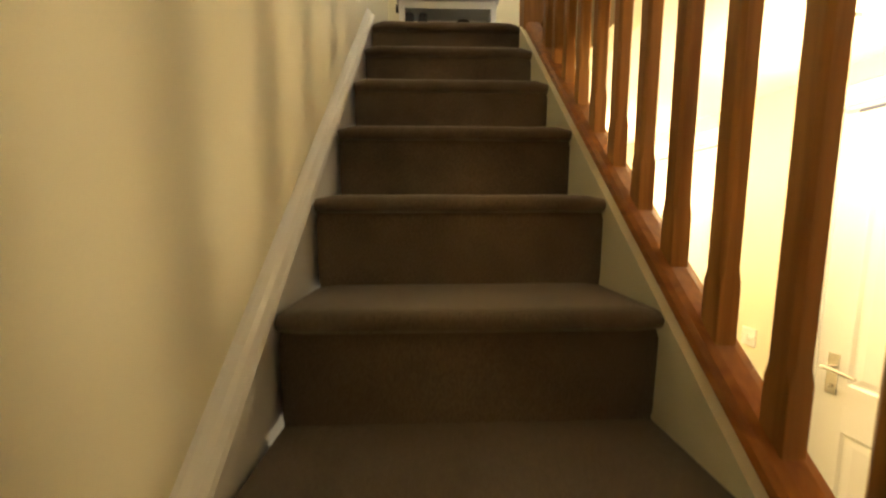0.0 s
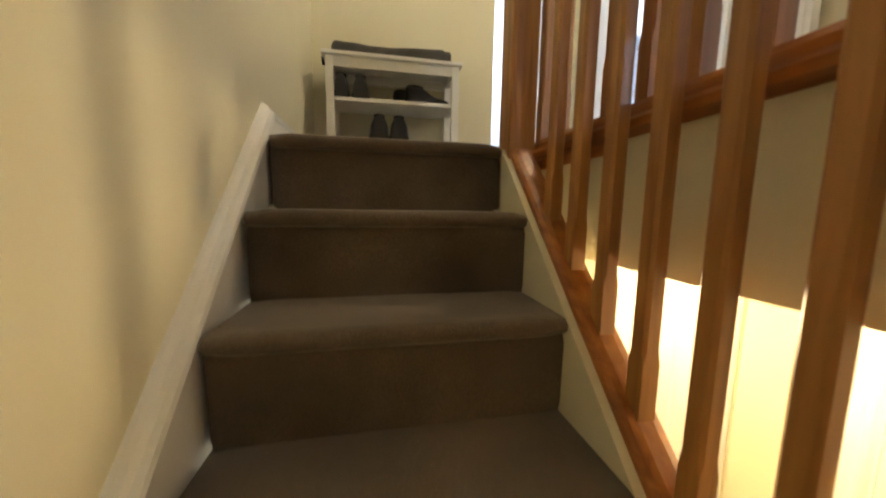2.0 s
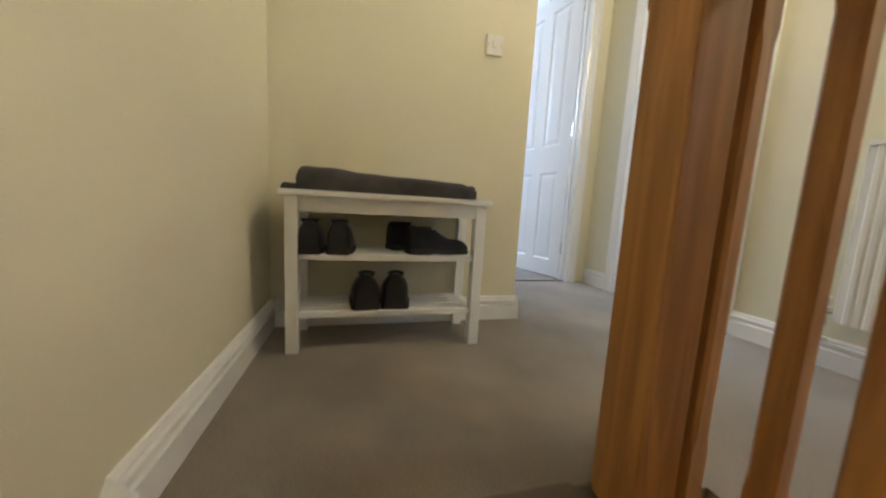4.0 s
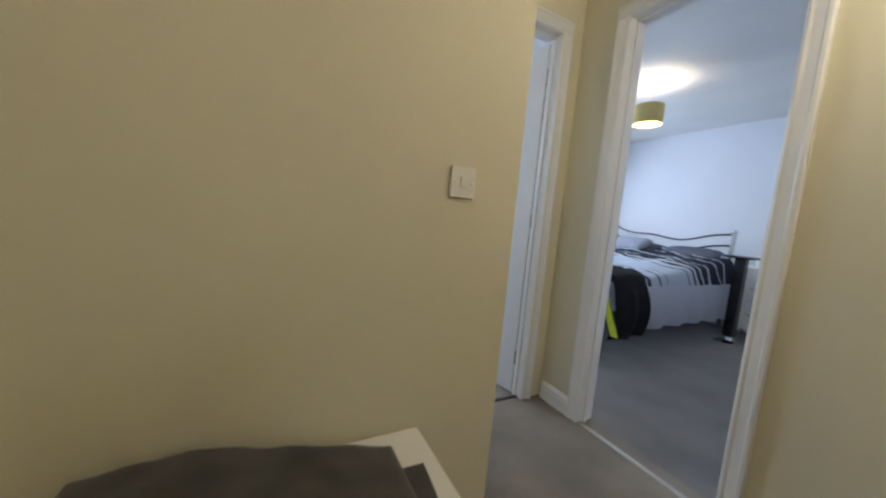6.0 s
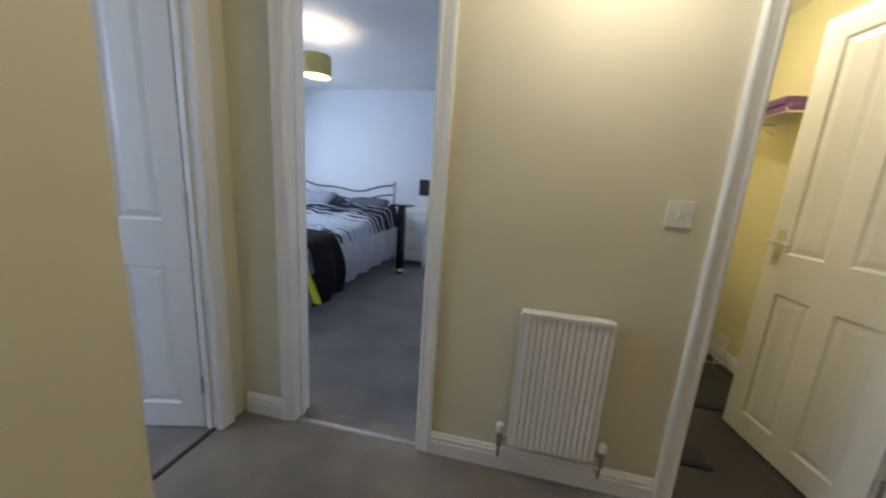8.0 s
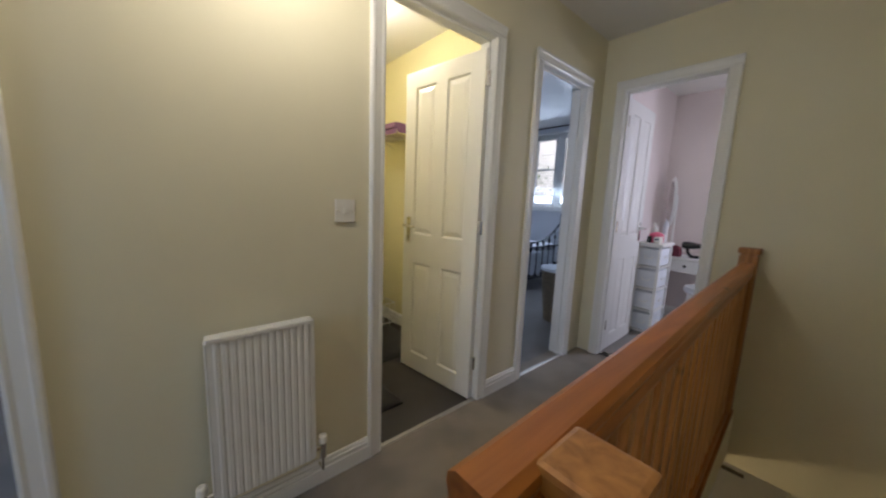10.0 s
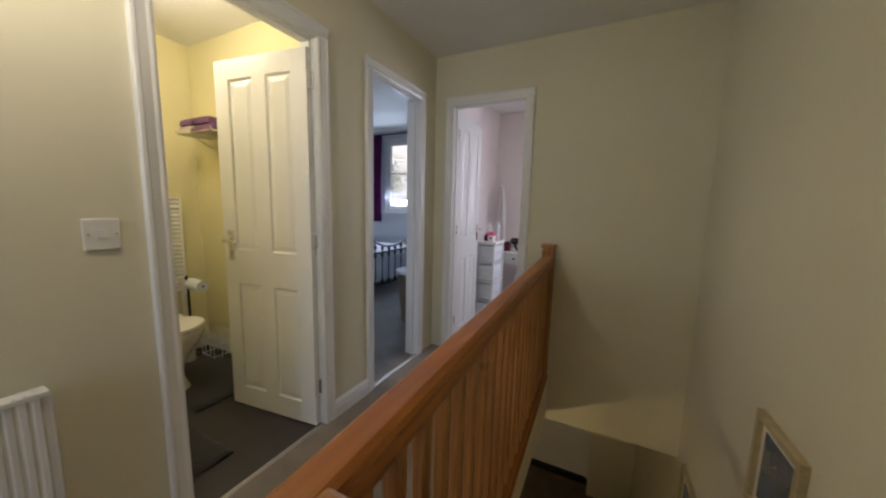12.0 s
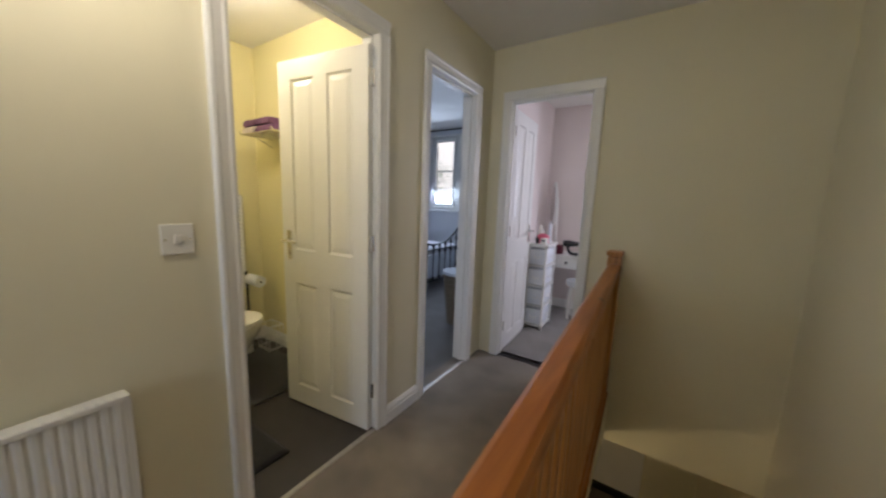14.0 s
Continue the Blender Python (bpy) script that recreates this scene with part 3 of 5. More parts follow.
door("bathroom_door", "white four-panel door standing open into the bathroom", (X1 + 0.028, BA[0] + 0.008), 7, 0.628, 1.985, -1)
door("box_room_door", "white four-panel door open into the box room", (D1[1] - 0.014, YP + T - 0.03), 103.5, 0.63, 2.01, 1)
door("dressing_room_door", "white four-panel door open against the dressing room wall", (D3[1] - 0.002, YS - T - 0.005), -88.5, 0.585, 2.01, -1)
door("hall_door", "closed white four-panel door in the hall below", (X1 + 0.045, LDB[0] + 0.012), 90, 0.656, 2.01, 1, GROUND)
door("hall_door", "white four-panel hall door in strong lamp light", (X1 + 0.045, LDA[0] + 0.012), 90, 0.64, 2.01, 1, GROUND)

# front door at the foot of the hall
fd = thing("front_door", "white front door with letter plate, closed", "door", (0.52, HY, GROUND + 0.09))
bm = bmesh.new()
add_box(bm, 0, 0, 0, 0.86, 0.05, 1.98, 0.004)
part("leaf", bm, WHITE, fd)
bm = bmesh.new()
add_box(bm, 0.32, 0.05, 0.72, 0.54, 0.062, 0.77, 0.003)
part("letter_plate", bm, CHROME, fd, "chrome letter plate")
bm = bmesh.new()
add_box(bm, -0.06, 0.0, -0.03, 0, 0.07, 2.04, 0.004)
add_box(bm, 0.86, 0.0, -0.03, 0.92, 0.07, 2.04, 0.004)
part("frame", bm, WHITE, fd)
# black strip that stands in for the line of shade under the door
bm = bmesh.new()
add_box(bm, -0.02, 0.02, -0.088, 0.88, 0.09, -0.004, 0.004)
part("sill", bm, BLACK, fd, "black strip in place of the shade under the front door")



# ---- stairs ----
def tread_profile():
    """Carpet over one step: bulging nosing, riser falling back to the tread below. (y, z) from the nosing's top edge."""
    pts = [(0.236, 0.0), (0.03, 0.0)]
    for k in range(7):
        a = math.pi * k / 6
        pts.append((0.018 - 0.022 * math.sin(a), -0.021 + 0.021 * math.cos(a)))
    pts += [(0.020, -0.06), (0.022, -RISE + 0.012), (0.014, -RISE - 0.001), (0.014, -RISE - 0.02), (0.236, -RISE - 0.02)]
    return pts


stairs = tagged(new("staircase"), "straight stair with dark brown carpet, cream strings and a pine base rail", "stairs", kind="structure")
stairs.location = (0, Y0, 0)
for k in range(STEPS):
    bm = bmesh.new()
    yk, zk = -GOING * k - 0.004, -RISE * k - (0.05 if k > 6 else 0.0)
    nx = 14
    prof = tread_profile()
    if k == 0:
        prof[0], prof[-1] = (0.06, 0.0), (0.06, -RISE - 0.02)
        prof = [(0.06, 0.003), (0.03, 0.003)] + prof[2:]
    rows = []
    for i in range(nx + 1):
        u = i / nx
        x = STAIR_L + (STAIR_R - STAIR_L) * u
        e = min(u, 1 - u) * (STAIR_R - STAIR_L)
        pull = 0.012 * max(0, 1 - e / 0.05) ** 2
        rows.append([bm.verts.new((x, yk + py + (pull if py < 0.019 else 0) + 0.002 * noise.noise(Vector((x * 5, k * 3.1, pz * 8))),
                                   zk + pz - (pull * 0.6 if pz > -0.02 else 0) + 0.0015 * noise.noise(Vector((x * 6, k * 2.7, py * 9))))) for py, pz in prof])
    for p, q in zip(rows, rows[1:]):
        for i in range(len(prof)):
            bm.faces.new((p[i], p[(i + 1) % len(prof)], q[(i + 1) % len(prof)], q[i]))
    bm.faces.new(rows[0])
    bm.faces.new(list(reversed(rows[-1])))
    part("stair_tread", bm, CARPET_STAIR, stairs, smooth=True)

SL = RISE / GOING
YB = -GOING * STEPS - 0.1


def sloped(name, x0, x1, lo, hi, y0, y1, mat, parent, label=""):
    """A board that follows the nosing line: lo and hi are heights above it."""
    bm = bmesh.new()
    add_prism(bm, [(0, 0), (x1 - x0, 0), (x1 - x0, hi - lo), (0, hi - lo)], (x0, y1, SL * y1 + lo), (x0, y0, SL * y0 + lo), (1, 0, 0), (0, 0, 1))
    return part(name, bm, mat, parent, label)


sloped("wall_string", 0.0, 0.028, -0.42, -0.034, YB, 0.088, WHITE, stairs, "white gloss wall string")
bm = bmesh.new()
add_prism(bm, [(0, 0), (0.034, 0), (0.038, 0.008), (0.034, 0.018), (0.024, 0.024), (0.018, 0.036), (0.008, 0.042), (0, 0.044)],
          (0, 0.088, SL * 0.088 - 0.034), (0, YB, SL * YB - 0.034), (1, 0, 0), (0, 0, 1))
part("string_moulding", bm, WHITE, stairs, "white string moulding")
sloped("outer_string", 0.718, 0.754, -0.42, -0.018, YB, 0.0, CREAM, stairs, "cream painted outer string")
sloped("spandrel", 0.760, 0.792, -2.6, -0.28, YB, 0.0, CREAM, stairs, "cream wall under the string")
bm = bmesh.new()
add_prism(bm, [(0, 0), (0.072, 0), (0.072, 0.022), (0.064, 0.032), (0.05, 0.036), (0.022, 0.036), (0.008, 0.032), (0, 0.022)],
          (0.736, -0.03, SL * -0.03 - 0.02), (0.736, YB, SL * YB - 0.02), (1, 0, 0), (0, 0, 1))
part("base_rail", bm, PINE_Y, stairs, "varnished pine base rail")

# ---- balustrades ----
stair_rail = tagged(new("stair_balustrade"), "varnished pine stair balustrade with square chamfered spindles", "banister", kind="")
landing_rail = tagged(new("landing_balustrade"), "varnished orange pine balustrade along the landing edge", "banister")
for ob in (stair_rail, landing_rail):
    if "kind" in ob:
        del ob["kind"]
stair_rail.location = (0.774, Y0, 0)
landing_rail.location = (0.840, 0, 0)


def spindle_mesh(h, w=0.036, foot=0.10, top_cut=0.0):
    """Square spindle, its edges chamfered between square ends."""
    bm = bmesh.new()
    hw = w / 2
    ring_at = []
    c = 0.0055

    def ring(z, ch):
        pts = []
        for sx, sy in ((1, 1), (-1, 1), (-1, -1), (1, -1)):
            a, b = (sx * hw, sy * (hw - ch)), (sx * (hw - ch), sy * hw)
            pts += [a, b] if sx * sy > 0 else [b, a]
        ring_at.append([bm.verts.new((x, y, z)) for x, y in pts])
    for z, ch in ((0, 0.0008), (foot, 0.0008), (foot + 0.02, c), (h - foot - 0.02, c), (h - foot, 0.0008), (h, 0.0008)):
        ring(z, ch)
    for p, q in zip(ring_at, ring_at[1:]):
        for i in range(8):
            bm.faces.new((p[i], p[(i + 1) % 8], q[(i + 1) % 8], q[i]))
    bm.faces.new(list(reversed(ring_at[0])))
    bm.faces.new(ring_at[-1])
    return finish(bm, "spindle", PINE)


stair_spindle = spindle_mesh(0.95, 0.033, 0.11)
k = 0
y = -0.228
while y > YB + 0.05:
    ob = new("spindle", stair_spindle)
    ob.parent = stair_rail
    ob.location = (0, y, SL * y - 0.012)
    y -= 0.108
    k += 1
HRP = [(0.0, 0.0), (0.034, 0.0), (0.036, 0.012), (0.031, 0.030), (0.036, 0.046), (0.034, 0.058), (0.022, 0.066), (-0.022, 0.066), (-0.034, 0.058), (-0.036, 0.046), (-0.031, 0.030), (-0.036, 0.012), (-0.034, 0.0)]
bm = bmesh.new()
add_prism(bm, HRP, (0, -0.04, SL * -0.04 + 0.86), (0, YB, SL * YB + 0.86), (1, 0, 0), (0, 0, 1))
part("stair_handrail", bm, PINE_Y, stair_rail)


def newel(parent, y, z0, z1, w, x=0.0, name="newel_post"):
    bm = bmesh.new()
    hw = w / 2
    add_box(bm, x - hw, y - hw, z0, x + hw, y + hw, z1 - 0.05, 0.004)
    add_box(bm, x - hw + 0.006, y - hw + 0.006, z1 - 0.052, x + hw - 0.006, y + hw - 0.006, z1 - 0.036)
    add_box(bm, x - hw - 0.008, y - hw - 0.008, z1 - 0.038, x + hw + 0.008, y + hw + 0.008, z1 - 0.004, 0.009)
    part(name, bm, PINE, parent, "pine newel post with a moulded cap")


newel(stair_rail, 0.012, -RISE - 0.12, 0.915, 0.086, -0.003)
newel(stair_rail, YB - 0.03, GROUND, SL * YB + 1.05, 0.09)
# landing balustrade: rail, base rail, spindles
LZ = 0.845
bm = bmesh.new()
add_prism(bm, HRP, (0, 0.110, LZ), (0.062, YS + 0.03, LZ), (1, 0, 0), (0, 0, 1))
part("landing_handrail", bm, PINE_Y, landing_rail)
bm = bmesh.new()
add_prism(bm, [(-0.032, 0), (0.032, 0), (0.032, 0.016), (0.024, 0.028), (-0.024, 0.028), (-0.032, 0.016)], (0, 0.10, -0.022), (0.062, YS + 0.03, -0.022), (1, 0, 0), (0, 0, 1))
part("landing_base_rail", bm, PINE_Y, landing_rail)
bm = bmesh.new()
add_prism(bm, [(-0.006, -0.052), (0.042, -0.052), (0.046, -0.030), (0.046, 0.002), (-0.044, 0.002), (-0.048, -0.006), (-0.044, -0.020), (-0.006, -0.024)],
          (0.004, 0.10, -0.026), (0.062, YS + 0.002, -0.026), (1, 0, 0), (0, 0, 1))
part("nosing", bm, PINE_Y, landing_rail, "pine landing nosing")
land_spindle = spindle_mesh(LZ - 0.002, 0.033, 0.11)
for i in range(23):
    y = 0.05 - 0.1 * i
    ob = new("spindle", land_spindle)
    ob.parent = landing_rail
    ob.location = (0.062 * (0.14 - y) / 2.4, y, 0.005)
newel(landing_rail, 0.085, -0.02, LZ + 0.03, 0.046)
newel(landing_rail, YS + 0.062, -0.02, 1.0, 0.082, 0.062)

# ---- landing things ----


def wall_plate(name, label, at, rz, rocker=1, h=0.088, w=0.070):
    """A moulded plate on a wall, facing its own -y."""
    top = thing(name, label, "light switch", at, rz)
    bm = bmesh.new()
    add_box(bm, -w / 2, -0.009, -h / 2, w / 2, 0, h / 2, 0.003)
    part("plate", bm, PLASTIC, top)
    bm = bmesh.new()
    for k in range(rocker):
        c = (k - (rocker - 1) / 2) * 0.024
        add_box(bm, c - 0.009, -0.014, -0.012, c + 0.009, -0.008, 0.014, 0.002)
    part("rocker", bm, PLASTIC, top)
    for s in (-1, 1):
        bm = bmesh.new()
        add_lathe(bm, [(0.003, 0), (0.003, 0.0015)], (s * w * 0.38, -0.0105, 0), 8, axis="y")
        part("screw", bm, CHROME, top, "small screw head")
    return top


wall_plate("light_switch", "white single light switch on the cream wall above the bench", (0.815, YN, 1.118), 0, 1, 0.075, 0.067)
wall_plate("light_switch", "white light switch on the wall above the radiator", (X1, -0.220, 1.138), -90, 1, 0.090, 0.081)
wall_plate("light_switch", "white switch plate on the hall wall below", (X1, -0.10, GROUND + 1.03), -90)
wall_plate("socket", "white socket plate low on the box room wall", (1.765, 2.45, 0.45), -90)

# radiator under the switch
rad = thing("radiator", "white panel radiator with vertical flutes, on the landing wall", "radiator", (X1, 0.094, 0))
RH0, RH1, RW, RD = 0.172, 0.742, 0.320, 0.088
bm = bmesh.new()
n = 13
prof = []
for i in range(n):
    a = -RW / 2 + 0.012 + (RW - 0.024) * i / n
    st = (RW - 0.024) / n
    prof += [(a, 0.0), (a + st * 0.2, 0.003), (a + st * 0.65, 0.003), (a + st * 0.85, 0.0)]
full = [(-RW / 2, -0.020), (-RW / 2, 0.0)] + prof + [(RW / 2, 0.0), (RW / 2, -0.020)]
add_prism(bm, full, (-RD + 0.02, 0, RH0), (-RD + 0.02, 0, RH1 - 0.012), (0, 1, 0), (-1, 0, 0))
part("fluted_panel", bm, WHITE, rad)
bm = bmesh.new()
add_box(bm, -RD + 0.032, -RW / 2, RH0 + 0.01, -0.03, RW / 2, RH1 - 0.02)
part("convector", bm, WHITE, rad)
bm = bmesh.new()
add_box(bm, -RD + 0.012, -RW / 2 - 0.002, RH1 - 0.012, -0.03, RW / 2 + 0.002, RH1 + 0.003, 0.002)
for i in range(16):
    add_box(bm, -RD + 0.016, -RW / 2 + 0.02 + i * 0.017, RH1 + 0.003, -0.036, -RW / 2 + 0.026 + i * 0.017, RH1 + 0.006)
part("top_grille", bm, WHITE, rad)
for s in (-1, 1):
    bm = bmesh.new()
    add_box(bm, -RD + 0.02, s * (RW / 2 + 0.003) - 0.003, RH0 + 0.005, -0.03, s * (RW / 2 + 0.003) + 0.003, RH1 - 0.012, 0.002)
    part("side_panel", bm, WHITE, rad)
    bm = bmesh.new()
    add_tube(bm, [(-0.055, s * (RW / 2 + 0.004), RH0 + 0.03), (-0.055, s * (RW / 2 + 0.035), RH0 + 0.03)], 0.010, 10)
    add_tube(bm, [(-0.055, s * (RW / 2 + 0.035), RH0 - 0.02), (-0.055, s * (RW / 2 + 0.035), RH0 + 0.045)], 0.013, 10)
    add_tube(bm, [(-0.055, s * (RW / 2 + 0.035), RH0 - 0.02), (-0.055, s * (RW / 2 + 0.035), 0.10), (-0.012, s * (RW / 2 + 0.035), 0.095)], 0.006, 8)
    v = part("valve", bm, CHROME, rad, "chrome radiator valve and tail")
    bm = bmesh.new()
    add_lathe(bm, [(0.014, 0.0), (0.017, 0.005), (0.016, 0.03), (0.010, 0.036)], (-0.055, s * (RW / 2 + 0.035), RH0 + 0.045), 14)
    part("valve_cap", bm, PLASTIC, v, "white plastic valve cap")
for s in (-1, 1):
    bm = bmesh.new()
    add_box(bm, -0.05, s * 0.09 - 0.01, RH0 + 0.08, 0.0, s * 0.09 + 0.01, RH1 - 0.08)
    part("bracket", bm, WHITE, rad)

# shoe bench
bench = thing("shoe_bench", "white wooden shoe bench with two slatted shelves by a wall", "shoe rack", (0.101, 0.618, 0), 0)
BW, BD, BH = 0.628, 0.235, 0.503
for sx in (0, 1):
    for sy in (0, 1):
        bm = bmesh.new()
        x = sx * (BW - 0.036)
        yy = sy * (BD - 0.036)
        add_box(bm, x, yy, 0, x + 0.036, yy + 0.036, BH - 0.016, 0.002)
        part("leg", bm, WHITE, bench)
bm = bmesh.new()
add_box(bm, -0.016, -0.012, BH - 0.016, BW + 0.016, BD + 0.012, BH + 0.002, 0.004)
part("bench_top", bm, WHITE, bench)
for yy, nm in ((0.006, "front_rail"), (BD - 0.022, "back_rail")):
    bm = bmesh.new()
    add_box(bm, 0.036, yy, BH - 0.062, BW - 0.036, yy + 0.016, BH - 0.016, 0.0015)
    part(nm, bm, WHITE, bench)
for sx in (0.01, BW - 0.026):
    bm = bmesh.new()
    add_box(bm, sx, 0.036, BH - 0.05, sx + 0.016, BD - 0.036, BH - 0.016)
    part("side_rail", bm, WHITE, bench)
for zz in (0.120, 0.305):
    bm = bmesh.new()
    add_box(bm, 0.018, 0.012, zz - 0.012, BW - 0.018, 0.026, zz + 0.008, 0.002)
    sh = part("shelf_rail", bm, WHITE, bench)
    bm = bmesh.new()
    add_box(bm, 0.018, BD - 0.03, zz - 0.012, BW - 0.018, BD - 0.016, zz + 0.008, 0.002)
    part("shelf_rail", bm, WHITE, bench)
    for i in range(6):
        bm = bmesh.new()
        yy = 0.045 + i * (BD - 0.09) / 5
        add_tube(bm, [(0.012, yy, zz), (BW - 0.012, yy, zz)], 0.0055, 8)
        part("slat", bm, WHITE, bench, "white metal shelf tube")
    for sx in (0.006, BW - 0.022):
        bm = bmesh.new()
        add_box(bm, sx, 0.036, zz - 0.010, sx + 0.016, BD - 0.036, zz + 0.006)
        part("shelf_end", bm, WHITE, bench)


def shoe(name, label, at, rz, mat, length=0.25, width=0.078, heel=0.02, toe=0.055, ankle=0.085, group="", laces=True):
    """A low shoe pointing along its own +y, its sole on the shelf tubes."""
    top = thing(name, label, "shoe", at, rz, group)
    n = 22
    secs = []
    for i in range(n + 1):
        u = i / n
        w = width / 2 * (0.84 + 0.16 * math.sin(min(1, u * 1.25) * math.pi * 0.75)) if u < 0.8 else width / 2 * 0.92 * math.sqrt(max(0.0, 1 - ((u - 0.8) / 0.2) ** 2) * 0.94 + 0.06)
        if u < 0.06:
            w *= 0.80 + 3.3 * u
        h = ankle - (ankle - toe) * (1 / (1 + math.exp(-(u - 0.48) * 16)))
        if u > 0.78:
            h = max(0.022, toe * math.sqrt(max(0.02, 1 - ((u - 0.78) / 0.235) ** 2)))
        secs.append((u * length, w, h))
    bm = bmesh.new()
    rings = []
    for yv, w, h in secs:
        ring = []
        for k in range(13):
            a = math.pi * k / 12
            ring.append(bm.verts.new((w * math.cos(a) * (1 - 0.12 * math.sin(a) ** 3), yv, heel * 0.8 + (h - heel * 0.8) * math.sin(a) ** 0.6)))
        rings.append(ring)
    for p, q in zip(rings, rings[1:]):
        for k in range(12):
            bm.faces.new((p[k], p[k + 1], q[k + 1], q[k]))
        bm.faces.new((p[12], p[0], q[0], q[12]))
    bm.faces.new(list(reversed(rings[0])))
    bm.faces.new(rings[-1])
    part("upper", bm, mat, top, smooth=True)
    bm = bmesh.new()
    prev = None
    for yv, w, h in secs:
        z1 = 0.011 if yv > length * 0.33 else heel
        z0 = 0.0 if (yv < length * 0.30 or yv > length * 0.45) else 0.003
        cur = [bm.verts.new((sx * (w + 0.004), yv, z)) for sx, z in ((1, z0), (1, z1), (-1, z1), (-1, z0))]
        if prev:
            for k in range(4):
                bm.faces.new((prev[k], prev[(k + 1) % 4], cur[(k + 1) % 4], cur[k]))
        else:
            bm.faces.new(list(reversed(cur)))
        prev = cur
    bm.faces.new(prev)
    part("sole", bm, SOLE, top, "dark rubber sole")
    bm = bmesh.new()
    add_lathe(bm, [(0.020, ankle - 0.010), (0.026, ankle - 0.004), (0.028, ankle + 0.002), (0.022, ankle + 0.001), (0.019, ankle - 0.006)], (0, length * 0.20, 0), 18, 1.0, 1.55)
    part("collar", bm, SOLE, top, "black padded collar", True)
    if laces:
        bm = bmesh.new()
        for k in range(4):
            yv = length * (0.42 + 0.06 * k)
            hh = ankle - (ankle - toe) * (1 / (1 + math.exp(-(yv / length - 0.48) * 16)))
            add_tube(bm, [(-0.018, yv, hh - 0.004), (0, yv + 0.003, hh + 0.003), (0.018, yv, hh - 0.004)], 0.002, 6)
        part("laces", bm, SOLE, top, "thin black laces")
    return top


BX0, BY_0 = 0.092, 0.605
ZS = 0.3105
shoe("shoe", "plain black slip-on shoe heel forward on the upper shelf", (BX0 + 0.075, BY_0 + 0.022, ZS), 3, SHOE, 0.215, 0.082, 0.02, 0.05, 0.105, "pairs of shoes on the bench", False)
shoe("shoe", "plain black slip-on shoe beside its pair on the upper shelf", (BX0 + 0.160, BY_0 + 0.022, ZS), -3, SHOE, 0.215, 0.082, 0.02, 0.05, 0.105, "pairs of shoes on the bench", False)
shoe("shoe", "black suede lace-up shoe turned sideways on the upper shelf", (BX0 + 0.33, BY_0 + 0.185, ZS), -72, SHOE_B, 0.235, 0.09, 0.02, 0.055, 0.10, "pairs of shoes on the bench")
shoe("shoe", "black suede lace-up shoe lying sideways in front of its pair", (BX0 + 0.385, BY_0 + 0.085, ZS), -78, SHOE_B, 0.235, 0.09, 0.02, 0.05, 0.092, "pairs of shoes on the bench")
shoe("shoe", "polished black lace-up shoe heel forward on the lower shelf", (BX0 + 0.252, BY_0 + 0.03, 0.1255), 3, SHOE, 0.21, 0.098, 0.025, 0.06, 0.118, "pairs of shoes on the bench")
shoe("shoe", "polished black lace-up shoe beside its pair on the lower shelf", (BX0 + 0.345, BY_0 + 0.034, 0.1255), -3, SHOE, 0.21, 0.098, 0.025, 0.06, 0.118, "pairs of shoes on the bench")

# folded dark garment on the bench
bm = cloth_slab(0.53, 0.19, 0.074, 60, 26, 0.011, 3.3)
for v in bm.verts:
    u = v.co.x / 0.50
    v.co.z = v.co.z * (1.0 - 0.3 * u) + (0.004 * math.sin(u * 5) * (v.co.z > 0.01))
    v.co.y += 0.02 * math.sin(u * 4.0) - 0.05 * u
coat = thing("folded_coat", "charcoal coat folded flat on the white shoe bench", "coat", (0.125, 0.665, BH + 0.003))
part("body", bm, CLOTH, coat, smooth=True)
bm = cloth_slab(0.13, 0.07, 0.024, 18, 10, 0.006, 8.1)
for v in bm.verts:
    v.co.z = max(0.0, v.co.z)
slv = part("sleeve", bm, CLOTH, coat, "charcoal sleeve end hanging to the side", True)
slv.location, slv.rotation_euler = (-0.055, 0.06, 0.0), (0, 0, 0.1)
bm = cloth_slab(0.15, 0.11, 0.036, 20, 14, 0.008, 5.7)
cuff = part("sleeve", bm, CLOTH, coat, smooth=True)
cuff.location, cuff.rotation_euler = (0.41, -0.045, 0.0), (0, 0, -0.12)


def picture(name, label, yc, zc, w, h, x=0.001):
    top = thing(name, label, "picture", (x, yc, zc), 90)
    f = 0.026
    for k, (a, b, c, d) in enumerate(((-w / 2, -h / 2, w / 2, -h / 2 + f), (-w / 2, h / 2 - f, w / 2, h / 2), (-w / 2, -h / 2 + f, -w / 2 + f, h / 2 - f), (w / 2 - f, -h / 2 + f, w / 2, h / 2 - f))):
        bm = bmesh.new()
        add_box(bm, a, -0.024, b, c, 0, d, 0.004)
        part("frame_side", bm, FRAME_WOOD, top, "pale gilt frame moulding")
    bm = bmesh.new()
    add_box(bm, -w / 2 + f, -0.008, -h / 2 + f, w / 2 - f, -0.001, h / 2 - f)
    part("mount", bm, MOUNT, top, "cream mount board")
    bm = bmesh.new()
    m = f + 0.028
    add_box(bm, -w / 2 + m, -0.010, -h / 2 + m, w / 2 - m, -0.0075, h / 2 - m)
    part("print", bm, PAINTING, top, "dark blue-grey landscape print")
    return top


picture("picture", "blue-grey print in a pale gilt frame on the stairwell wall", -1.113, 0.402, 0.29, 0.345)
picture("picture", "small framed print further down the stairwell wall", -1.92, -0.46, 0.30, 0.40)
